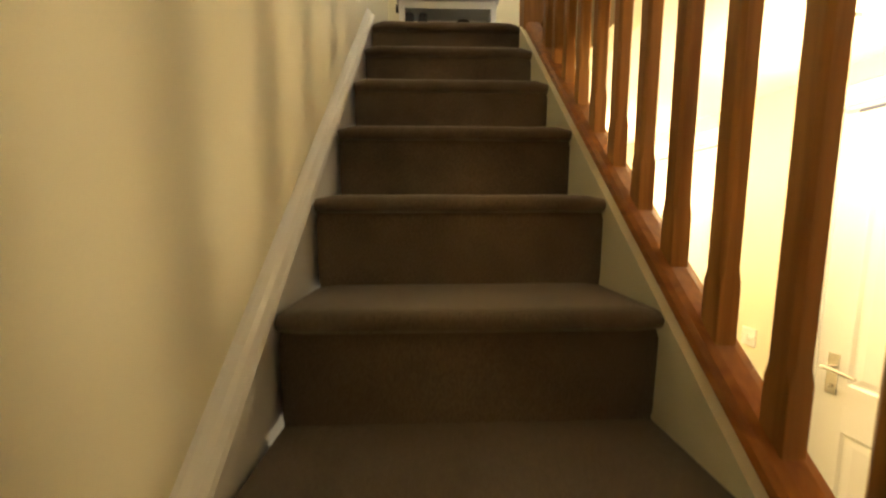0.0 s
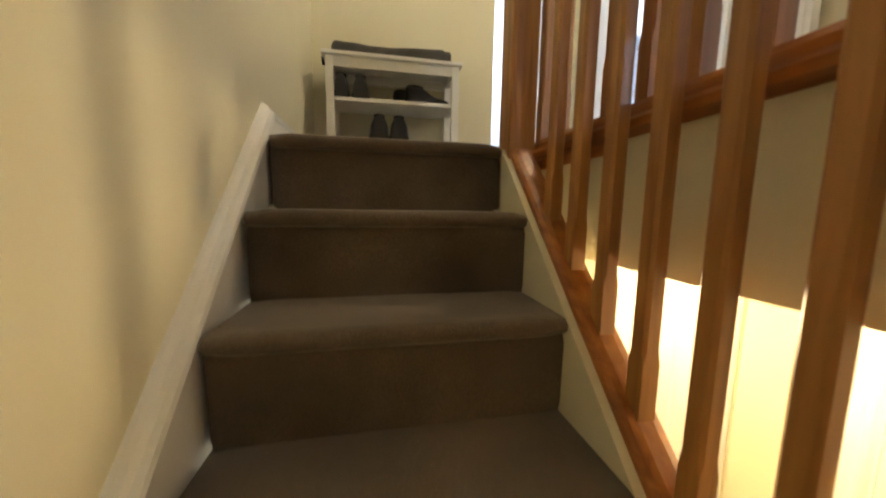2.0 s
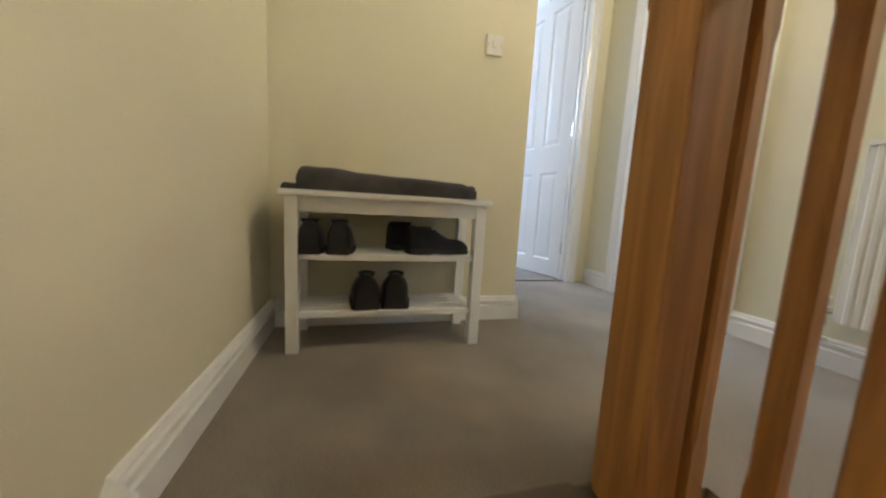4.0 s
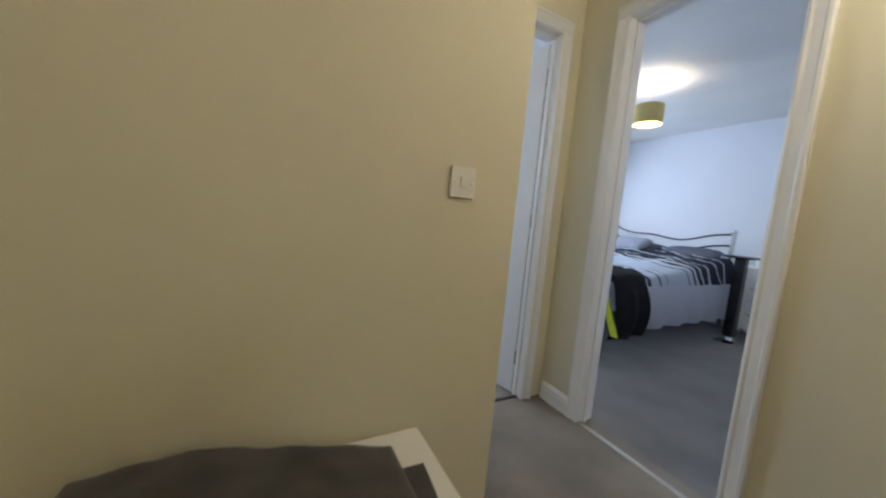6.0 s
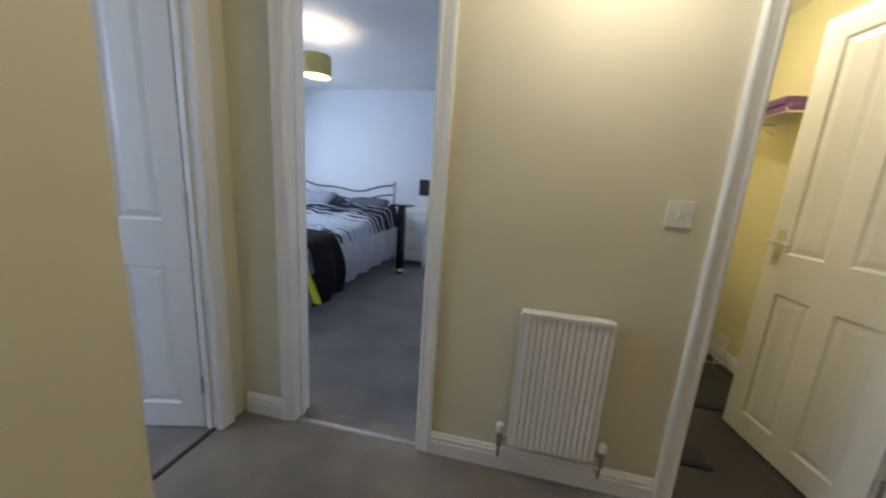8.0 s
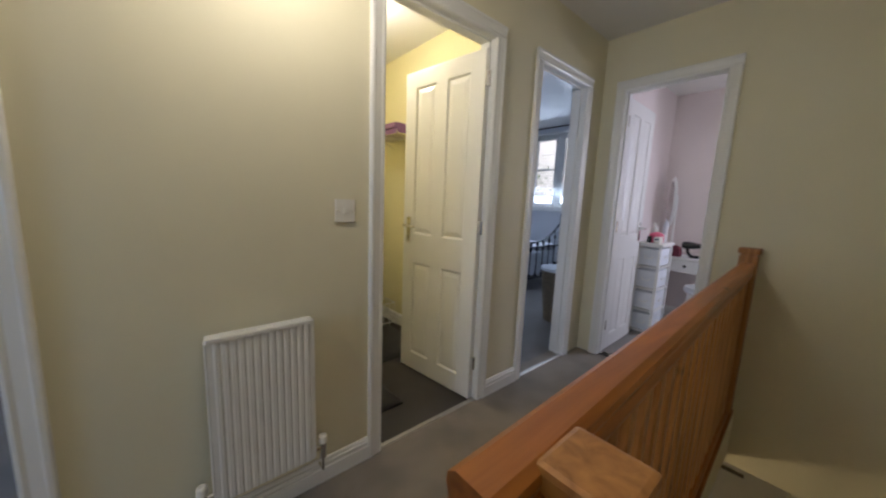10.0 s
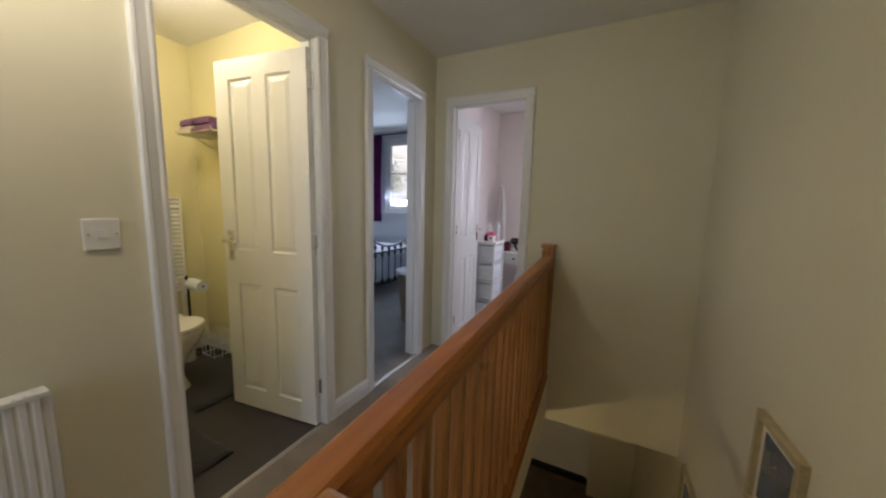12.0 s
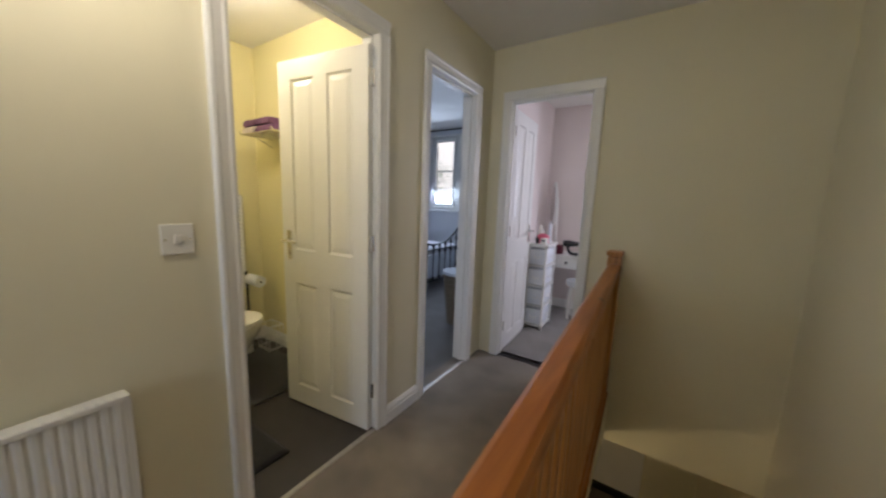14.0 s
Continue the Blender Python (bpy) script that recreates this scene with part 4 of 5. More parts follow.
# radiator in the lower hall, on the wall
hr = thing("hall_radiator", "white radiator on the wall near the foot of the stair", "radiator", (0.0, -3.35, GROUND))
bm = bmesh.new()
for i in range(14):
    add_box(bm, 0.04, i * 0.036, 0.16, 0.075, i * 0.036 + 0.026, 0.72, 0.004)
add_box(bm, 0.045, -0.006, 0.155, 0.068, 0.505, 0.73)
part("panel", bm, WHITE, hr)
bm = bmesh.new()
add_box(bm, 0, 0.06, 0.25, 0.045, 0.09, 0.6)
part("bracket", bm, WHITE, hr)
bm = bmesh.new()
add_box(bm, 0, 0.40, 0.25, 0.045, 0.43, 0.6)
part("bracket", bm, WHITE, hr)

# lamps: hall fitting and landing fitting
hl = thing("hall_pendant_light", "lit bare-bulb pendant hanging in the hall below", "pendant light", (1.50, -0.64, SOFFIT))
bm = bmesh.new()
add_lathe(bm, [(0.045, 0.0), (0.045, -0.012), (0.02, -0.025), (0.006, -0.028)], (0, 0, 0), 20)
add_tube(bm, [(0, 0, -0.02), (0, 0, -0.25)], 0.004, 8)
part("rose", bm, WHITE, hl)
bm = bmesh.new()
add_lathe(bm, [(0.012, -0.25), (0.026, -0.27), (0.030, -0.29), (0.026, -0.31), (0.008, -0.325)], (0, 0, 0), 20)
bl = part("bulb", bm, BULB_LOW, hl, "glowing bulb", True)
bl.visible_shadow = False
# pendant copy made up to go with the added hall fill light
hl2 = copy_thing(hl, pose(1.42, 0.55, SOFFIT))
tagged(hl2, "added bare-bulb pendant at the hall fill light, no known fitting")
ll = thing("landing_ceiling_light", "lit globe pendant over the landing", "ceiling light", (1.52, 0.04, CEILING))
bm = bmesh.new()
add_lathe(bm, [(0.045, 0.0), (0.045, -0.012), (0.02, -0.025), (0.006, -0.028)], (0, 0, 0), 20)
add_tube(bm, [(0, 0, -0.02), (0, 0, -0.35)], 0.004, 8)
part("rose", bm, WHITE, ll)
bm = bmesh.new()
add_lathe(bm, [(0.012, -0.35), (0.03, -0.38), (0.036, -0.41), (0.03, -0.44), (0.01, -0.455)], (0, 0, 0), 20)
b2 = part("bulb", bm, BULB, ll, "glowing bulb", True)
b2.visible_shadow = False



# ---- bedroom ----
bed = thing("double_bed", "iron double bed with navy and white striped bedding, unmade look", "bed", (2.90, 1.98, 0))
BL, BWD = 2.22, 1.45
for yy in (0.0, BWD):
    bm = bmesh.new()
    add_tube(bm, [(BL, yy, 0), (BL, yy, 1.12)], 0.024, 14)
    add_lathe(bm, [(0.024, 1.12), (0.032, 1.13), (0.032, 1.15), (0.014, 1.165)], (BL, yy, 0), 14)
    part("head_post", bm, CHROME, bed, "brushed steel head post")
    bm = bmesh.new()
    add_tube(bm, [(0.0, yy, 0), (0.0, yy, 0.46)], 0.022, 12)
    part("foot_post", bm, BLACK, bed, "black foot post")
for z0, dip in ((1.11, 0.10), (0.98, 0.10)):
    bm = bmesh.new()
    add_tube(bm, [(BL, BWD * i / 16, z0 - dip * math.sin(math.pi * min(1, i / 16 * 1.0)) + 0.02 * math.sin(4 * math.pi * i / 16)) for i in range(17)], 0.011, 8)
    part("head_rail", bm, BLACK, bed, "black curved headboard rail")
bm = bmesh.new()
for yy in (0.01, BWD - 0.03):
    add_box(bm, 0, yy, 0.24, BL, yy + 0.02, 0.31, 0.003)
add_box(bm, -0.01, 0, 0.24, 0.015, BWD, 0.31, 0.003)
part("side_rails", bm, BLACK, bed, "black bed frame rails")
mat_ = thing("mattress", "white mattress on the iron bed", "mattress", (2.93, 2.00, 0.31))
bm = bmesh.new()
add_box(bm, 0, 0, 0, BL - 0.06, BWD - 0.04, 0.20, 0.03)
part("body", bm, WHITE_CLOTH, mat_, smooth=True)


def draped(sx, sy, h, drop0, drop1, seed, amp=0.012, rise=0.0):
    """A quilt over a bed: flat on top, hanging at the two long sides, wrinkled."""
    bm = bmesh.new()
    nx, ny = 64, 60
    tot = sy + drop0 + drop1
    grid = []
    for i in range(nx + 1):
        row = []
        x = sx * i / nx
        for j in range(ny + 1):
            s = tot * j / ny - drop0
            r = 0.05
            fold = 0.025 * math.sin(x * 19 + seed) + 0.02 * noise.noise(Vector((x * 7, seed, 1)))
            over = max(-s, s - sy)
            if over > 0:
                q = r * 1.5708
                if over < q:
                    out, z = r * math.sin(over / r), h - r * (1 - math.cos(over / r))
                else:
                    dd, dr = over - q, (drop0 if s < 0 else drop1)
                    out = r + fold * min(1, dd * 6) + 0.07 * math.sin(math.pi * min(1, dd / dr))
                    z = h - r - dd
                y = -out if s < 0 else sy + out
            else:
                y, z = s, h
                z += 0.02 * min(1, s * 6) * min(1, (sy - s) * 6)
            z += rise * (x / sx) ** 1.4 * (1.0 if 0 <= s <= sy else max(0.0, 1 - 2.5 * (max(-s, s - sy))))
            nz = noise.noise(Vector((x * 5 + seed, s * 5, seed))) + 0.5 * noise.noise(Vector((x * 13, s * 13, seed)))
            z += amp * nz * (0.4 + 1.1 * max(0.0, min(1.0, min(s, sy - s) * 6)))
            row.append(bm.verts.new((x, y, max(z, 0.02))))
        grid.append(row)
    for i in range(nx):
        for j in range(ny):
            bm.faces.new((grid[i][j], grid[i + 1][j], grid[i + 1][j + 1], grid[i][j + 1]))
    ext = bmesh.ops.solidify(bm, geom=bm.faces[:], thickness=0.022)
    return bm


duv = thing("duvet", "rumpled duvet striped navy and white, hanging over the bed side", "duvet", (2.93, 1.92, 0.0))
part("cover", draped(2.02, 1.55, 0.62, 0.47, 0.30, 2.0, 0.026, 0.22), DUVET, duv, smooth=True)
thr = thing("throw", "dark grey throw bunched over the foot corner of the bed", "blanket", (2.83, 1.86, 0.0))
part("cover", draped(0.42, 1.6, 0.685, 0.56, 0.2, 5.0, 0.028), THROW, thr, smooth=True)
ylw = thing("hi_vis_vest", "lime yellow fabric strip hanging from the bed foot", "vest", (2.835, 1.87, 0.10))
bm = cloth_slab(0.055, 0.36, 0.025, 10, 28, 0.006, 6.0)
for v in bm.verts:
    h = v.co.y
    v.co = Vector((v.co.z - 0.02, 0.05 - v.co.x - 0.42 * (0.36 - h), h + 0.10))
part("cover", bm, YELLOW, ylw, smooth=True)


def pillow(at, rz, mat, label, tilt=0.0, w=0.62, d=0.40):
    top = thing("pillow", label, "pillow", at, rz, "pillows on the double bed")
    bm = bmesh.new()
    nx, ny = 26, 20
    fr = {}
    for s in (1, -1):
        for i in range(nx + 1):
            for j in range(ny + 1):
                u, v = 2 * i / nx - 1, 2 * j / ny - 1
                if s == -1 and (abs(u) == 1 or abs(v) == 1):
                    fr[(s, i, j)] = fr[(1, i, j)]
                    continue
                b = max(0.0, (1 - u ** 4) * (1 - v ** 4)) ** 0.6
                fr[(s, i, j)] = bm.verts.new((v * d / 2 * (1 - 0.05 * u * u), u * w / 2 * (1 - 0.06 * v * v), 0.07 + s * 0.062 * b + 0.006 * noise.noise(Vector((u * 3, v * 3, s + w * 9)))))
    for s in (1, -1):
        for i in range(nx):
            for j in range(ny):
                bm.faces.new((fr[(s, i, j)], fr[(s, i + 1, j)], fr[(s, i + 1, j + 1)], fr[(s, i, j + 1)]))
    ob = part("case", bm, mat, top, smooth=True)
    ob.rotation_euler = (0, tilt, 0)
    return top


pillow((4.93, 2.32, 0.76), 0, SLATE, "slate grey pillow against the headboard", -0.35)
pillow((4.93, 3.00, 0.76), 4, SLATE, "slate grey pillow beside its pair", -0.35)
pillow((4.80, 2.98, 0.82), -4, GREY_COTTON, "pale grey pillow leaning on the slate one", -0.45, 0.5, 0.34)

# bedside chest
bs = thing("bedside_cabinet", "white two-drawer bedside cabinet on short legs", "bedside table", (4.97, 1.45, 0))
bm = bmesh.new()
add_box(bm, 0, 0, 0.10, 0.34, 0.41, 0.755, 0.004)
part("body", bm, WHITE, bs)
bm = bmesh.new()
add_box(bm, -0.018, -0.015, 0.755, 0.345, 0.425, 0.782, 0.004)
part("tabletop", bm, WHITE, bs)
for z0 in (0.42, 0.14):
    bm = bmesh.new()
    add_box(bm, -0.014, 0.022, z0, 0.0, 0.388, z0 + 0.26, 0.004)
    dr = part("drawer", bm, WHITE, bs)
    bm = bmesh.new()
    add_tube(bm, [(-0.014, 0.15, z0 + 0.14), (-0.035, 0.16, z0 + 0.135), (-0.038, 0.205, z0 + 0.125), (-0.035, 0.25, z0 + 0.135), (-0.014, 0.26, z0 + 0.14)], 0.006, 8)
    part("handle", bm, CHROME, dr, "curved chrome handle")
for a in (0.0, 0.30):
    for b in (0.0, 0.37):
        bm = bmesh.new()
        add_box(bm, a, b, 0, a + 0.035, b + 0.035, 0.10, 0.002)
        part("leg", bm, WHITE, bs)
mon = thing("monitor", "small black screen on a white stand on the bedside cabinet", "screen", (5.12, 1.53, 0.783))
bm = bmesh.new()
add_box(bm, -0.012, -0.085, 0.22, 0.012, 0.085, 0.44, 0.004)
part("screen", bm, SCREEN, mon)
bm = bmesh.new()
add_box(bm, -0.03, -0.06, 0.0, 0.04, 0.06, 0.20, 0.012)
part("stand", bm, PLASTIC, mon, "white plastic base")
jar = thing("jar", "small white jar on the bedside cabinet", "jar", (5.08, 1.70, 0.783))
bm = bmesh.new()
add_lathe(bm, [(0.026, 0), (0.03, 0.01), (0.03, 0.08), (0.022, 0.09)], seg=18)
part("body", bm, PLASTIC, jar, smooth=True)
bm = bmesh.new()
add_lathe(bm, [(0.024, 0.09), (0.024, 0.115), (0.020, 0.12)], seg=18)
part("lid", bm, WHITE, jar, "white lid", True)
sp = thing("floor_speaker", "slim black standing column with a round metal base beside the bed", "speaker", (4.62, 1.69, 0))
bm = bmesh.new()
add_lathe(bm, [(0.13, 0), (0.13, 0.012), (0.05, 0.025), (0.03, 0.06)], seg=26)
part("base", bm, CHROME, sp, "round brushed metal base", True)
bm = bmesh.new()
add_box(bm, -0.045, -0.045, 0.06, 0.045, 0.045, 0.87, 0.012)
part("column", bm, SCREEN, sp)
bm = bmesh.new()
add_box(bm, -0.12, -0.13, 0.87, 0.12, 0.12, 0.895, 0.008)
part("top_plate", bm, SCREEN, sp, "flat black top plate")

pend = thing("pendant_light", "lit pendant with a mustard drum shade hanging in the bedroom", "pendant light", (3.48, 2.15, CEILING))
bm = bmesh.new()
add_lathe(bm, [(0.05, 0.0), (0.05, -0.012), (0.02, -0.03), (0.006, -0.034)], seg=22)
part("rose", bm, WHITE, pend, "white ceiling rose", True)
bm = bmesh.new()
add_tube(bm, [(0, 0, -0.03), (0, 0, -0.22)], 0.0035, 8)
add_lathe(bm, [(0.018, -0.22), (0.018, -0.26)], seg=12)
part("flex", bm, WHITE, pend, "white flex and lampholder")
bm = bmesh.new()
seg = 36
ro = [[bm.verts.new((r * math.cos(2 * math.pi * i / seg), r * math.sin(2 * math.pi * i / seg), z)) for i in range(seg)] for r, z in ((0.125, -0.215), (0.125, -0.385), (0.121, -0.385), (0.121, -0.215))]
for k in range(4):
    for i in range(seg):
        bm.faces.new((ro[k][i], ro[k][(i + 1) % seg], ro[(k + 1) % 4][(i + 1) % seg], ro[(k + 1) % 4][i]))
part("shade", bm, SHADE, pend, "mustard yellow fabric drum shade", True)
bm = bmesh.new()
for k in range(3):
    a = 2 * math.pi * k / 3
    add_tube(bm, [(0.016 * math.cos(a), 0.016 * math.sin(a), -0.235), (0.123 * math.cos(a), 0.123 * math.sin(a), -0.225)], 0.0018, 6)
part("spider", bm, CHROME, pend)
bm = bmesh.new()
add_lathe(bm, [(0.011, -0.26), (0.03, -0.30), (0.03, -0.325), (0.01, -0.345)], seg=18)
pb = part("bulb", bm, BULB, pend, "glowing bulb", True)
pb.visible_shadow = False

# ---- bathroom ----
wc = thing("toilet", "white close-coupled toilet with closed lid on dark floor", "toilet", (2.99, BY1 - 0.04, 0))
bm = bmesh.new()
add_box(bm, -0.17, -0.19, 0.40, 0.17, -0.01, 0.80, 0.02)
part("cistern", bm, CERAMIC, wc, smooth=True)
bm = bmesh.new()
add_box(bm, -0.18, -0.20, 0.80, 0.18, -0.005, 0.835, 0.012)
part("cistern_lid", bm, CERAMIC, wc, "white ceramic cistern lid", True)
bm = bmesh.new()
add_lathe(bm, [(0.10, 0.0), (0.098, 0.02), (0.075, 0.10), (0.082, 0.18), (0.125, 0.27), (0.165, 0.34), (0.178, 0.385), (0.172, 0.40), (0.06, 0.40)], (0, -0.56, 0), 30, 1.0, 1.28)
add_box(bm, -0.10, -0.45, 0.0, 0.10, -0.02, 0.40, 0.03)
part("bowl", bm, CERAMIC, wc, smooth=True)
bm = bmesh.new()
add_lathe(bm, [(0.172, 0.402), (0.185, 0.406), (0.185, 0.420), (0.170, 0.424)], (0, -0.56, 0), 34, 1.0, 1.26)
part("seat", bm, PLASTIC, wc, smooth=True)
bm = bmesh.new()
add_lathe(bm, [(0.178, 0.427), (0.186, 0.432), (0.183, 0.446), (0.12, 0.454), (0.01, 0.456)], (0, -0.56, 0), 34, 1.0, 1.25)
part("seat_lid", bm, PLASTIC, wc, "white closed seat lid", True)
bm = bmesh.new()
add_lathe(bm, [(0.02, 0.836), (0.02, 0.842), (0.012, 0.845)], (0, -0.10, 0), 18)
part("flush_button", bm, CHROME, wc, "chrome flush button")

tr = thing("towel_radiator", "white ladder towel radiator on the bathroom wall", "radiator", (BX, -0.93, 0))
for yy in (-0.24, 0.30):
    bm = bmesh.new()
    add_tube(bm, [(-0.06, yy, 0.50), (-0.06, yy, 1.26)], 0.014, 10)
    part("upright", bm, WHITE, tr)
for i in range(23):
    bm = bmesh.new()
    zz = 0.54 + i * 0.0325
    add_tube(bm, [(-0.06, -0.24, zz), (-0.072, 0.03, zz), (-0.06, 0.30, zz)], 0.0135, 8)
    part("rung", bm, WHITE, tr)
bm = bmesh.new()
for yy in (-0.2, 0.26):
    for zz in (0.58, 1.18):
        add_tube(bm, [(0, yy, zz), (-0.06, yy, zz)], 0.007, 8)
part("wall_bracket", bm, WHITE, tr)

sh = thing("towel_shelf", "chrome wire shelf on the bathroom wall", "shelf", (2.92, BY0, 1.71))
for i in range(7):
    bm = bmesh.new()
    add_tube(bm, [(0, 0.02 + i * 0.034, 0), (0.42, 0.02 + i * 0.034, 0)], 0.004, 8)
    part("bar", bm, CHROME, sh)
for xx in (0.0, 0.42):
    bm = bmesh.new()
    add_tube(bm, [(xx, 0.0, 0.0), (xx, 0.23, 0.0), (xx, 0.24, 0.02)], 0.006, 8)
    add_tube(bm, [(xx, 0.0, -0.06), (xx, 0.12, -0.004)], 0.005, 8)
    part("bracket", bm, CHROME, sh)
for k, (x, z, m, lab, w) in enumerate(((0.0, 0.006, PURPLE_T, "folded purple towel at the bottom of the pile", 0.26), (0.22, 0.006, GREY_T, "folded beige towel beside a purple one", 0.2), (0.05, 0.054, PURPLE_T, "folded purple towel on top of the pile", 0.2), (0.2, 0.054, PURPLE_T, "second folded purple towel on top", 0.2))):
    tw = thing("towel", lab, "towel", (2.925 + x, BY0 + 0.02, 1.71 + z), 0, "towels on the shelf")
    part("fold", cloth_slab(w, 0.2, 0.045, 24, 18, 0.003, 9.0 + k), m, tw, smooth=True)

rh = thing("toilet_roll_stand", "black standing holder with a white toilet roll", "toilet roll holder", (3.42, -1.14, 0))
bm = bmesh.new()
add_lathe(bm, [(0.08, 0), (0.08, 0.01), (0.02, 0.02), (0.006, 0.03)], seg=20)
add_tube(bm, [(0, 0, 0.02), (0, 0, 0.62), (0, 0.01, 0.65), (-0.02, 0.01, 0.66)], 0.009, 8)
add_tube(bm, [(0.01, 0, 0.60), (-0.20, -0.01, 0.60)], 0.007, 8)
part("stand", bm, BLACK, rh)
bm = bmesh.new()
add_lathe(bm, [(0.042, 0.0), (0.044, 0.004), (0.044, 0.16), (0.042, 0.164)], (-0.19, -0.01, 0.60), 24, axis="x")
part("roll", bm, WHITE_CLOTH, rh, "white toilet roll", True)
wb = thing("wire_basket", "white wire basket by the bathroom wall", "basket", (3.20, -1.30, 0.0))
for z in (0.03, 0.12, 0.22):
    bm = bmesh.new()
    add_tube(bm, [(0, 0, z), (0.16, 0, z), (0.16, 0.12, z), (0, 0.12, z), (0, 0, z)], 0.004, 6)
    part("hoop", bm, WHITE, wb)
for p in ((0, 0), (0.05, 0), (0.11, 0), (0.16, 0), (0.16, 0.06), (0.16, 0.12), (0.11, 0.12), (0.05, 0.12), (0, 0.12), (0, 0.06)):
    bm = bmesh.new()
    add_tube(bm, [(*p, 0.0), (*p, 0.22)], 0.003, 6)
    part("upright_wire", bm, WHITE, wb)
bt = thing("cleaner_bottle", "green cleaner bottle with white cap behind the toilet", "bottle", (3.46, -1.03, 0.0))
bm = bmesh.new()
add_lathe(bm, [(0.038, 0.36), (0.044, 0.37), (0.044, 0.46), (0.03, 0.50), (0.02, 0.51)], seg=20)
part("body", bm, GREEN, bt, smooth=True)
bm = bmesh.new()
add_lathe(bm, [(0.022, 0.51), (0.022, 0.54), (0.016, 0.545)], seg=16)
part("cap", bm, PLASTIC, bt, "dark cap", True)
bm = bmesh.new()
add_box(bm, -0.07, -0.07, 0.0, 0.07, 0.07, 0.36, 0.01)
part("box_stand", bm, PLASTIC, bt, "pale storage box under the bottle")
bb = thing("toilet_brush", "white toilet brush holder beside the toilet", "toilet brush", (3.36, -1.08, 0.0))
bm = bmesh.new()
add_lathe(bm, [(0.045, 0), (0.05, 0.01), (0.042, 0.3), (0.038, 0.32)], seg=20)
part("holder", bm, PLASTIC, bb, smooth=True)
bm = bmesh.new()
add_tube(bm, [(0, 0, 0.3), (0, 0, 0.66)], 0.012, 8)
part("handle", bm, PLASTIC, bb, "white brush handle")
for at, sx, sy, lab in (((2.62, -1.24, -0.003), 0.75, 0.48, "black contour bath mat round the toilet foot"), ((2.12, -0.68, -0.003), 0.42, 0.34, "small black mat on the bathroom floor")):
    mt_ = thing("bath_mat", lab, "bath mat", at)
    part("pile", cloth_slab(sx, sy, 0.018, 30, 22, 0.002, 4.0), DARK_MAT, mt_, smooth=True)
ds = thing("door_stop", "white rubber door stop on the bathroom floor", "door stop", (2.55, -1.12, -0.003), 20)
bm = bmesh.new()
add_prism(bm, [(0, 0), (0.07, 0), (0.07, 0.035), (0.06, 0.038)], (0, 0, 0), (0, 0.035, 0), (1, 0, 0), (0, 0, 1))
part("wedge", bm, PLASTIC, ds)

# ---- guest room ----
wn = thing("window_1", "white casement window with glazing bars", "window", (WX0, GY - 0.06, WZ0))
wn["kind"] = "structure"
WW, WH = WX1 - WX0, WZ1 - WZ0
bm = bmesh.new()
for a in ((0, 0, 0.05, WH), (WW - 0.05, 0, WW, WH), (0.05, 0, WW - 0.05, 0.05), (0.05, WH - 0.05, WW - 0.05, WH), (WW / 2 - 0.035, 0.05, WW / 2 + 0.035, WH - 0.05)):
    add_box(bm, a[0], -0.03, a[1], a[2], 0.03, a[3], 0.004)
part("window_frame", bm, WHITE, wn)
for k in (0, 1):
    x0 = 0.055 + k * (WW / 2 - 0.02)
    x1 = x0 + WW / 2 - 0.09
    bm = bmesh.new()
    for a in ((x0, 0.055, x0 + 0.045, WH - 0.055), (x1 - 0.045, 0.055, x1, WH - 0.055), (x0 + 0.045, 0.055, x1 - 0.045, 0.10), (x0 + 0.045, WH - 0.10, x1 - 0.045, WH - 0.055), (x0 + 0.045, WH * 0.52, x1 - 0.045, WH * 0.52 + 0.022)):
        add_box(bm, a[0], -0.01, a[1], a[2], 0.045, a[3], 0.003)
    ss = part("sash", bm, WHITE, wn)
    for z0, z1 in ((0.10, WH * 0.52), (WH * 0.52 + 0.022, WH - 0.10)):
        bm = bmesh.new()
        add_box(bm, x0 + 0.045, 0.012, z0, x1 - 0.045, 0.018, z1)
        g = part("pane", bm, GLASS, ss, "clear glass")
        g.visible_shadow = False
    bm = bmesh.new()
    hx = x1 - 0.022 if k else x0 + 0.022
    hx = WW / 2 + (0.055 if k else -0.055)
    add_box(bm, hx - 0.008, 0.045, WH * 0.42, hx + 0.008, 0.06, WH * 0.56, 0.003)
    part("window_handle", bm, WHITE, ss)
bl_ = thing("venetian_blind", "white slatted blind lowered over the upper window", "blind", (WX0 + 0.02, GY + 0.005, WZ0))
bm = bmesh.new()
add_box(bm, 0, -0.005, WH - 0.03, WW - 0.04, 0.035, WH + 0.005, 0.003)
part("head_rail", bm, WHITE, bl_)
for k in range(24):
    bm = bmesh.new()
    z = WH - 0.06 - k * 0.045
    add_prism(bm, [(0.0, 0.0), (0.026, -0.005), (0.026, -0.0035), (0.0, 0.0015)], (0, 0, z), (WW - 0.04, 0, z), (0, 1, 0), (0, 0, 1))
    part("slat", bm, WHITE, bl_)
bm = bmesh.new()
for xx in (0.12, WW - 0.16):
    add_tube(bm, [(xx, 0.012, WH - 0.02), (xx, 0.012, 0.03)], 0.0015, 6)
part("ladder_cord", bm, WHITE, bl_)
boxes("window_sill", [(WX0 - 0.06, GY, WZ0 - 0.03, WX1 + 0.06, GY + 0.09, WZ0 - 0.004)], WHITE, "white painted window sill", 0.006)
cr = thing("curtain_rail", "thin dark curtain pole over the window", "curtain pole", (2.85, GY + 0.09, 2.405))
bm = bmesh.new()
add_tube(bm, [(-0.1, 0, 0), (1.55, 0, 0)], 0.010, 10)
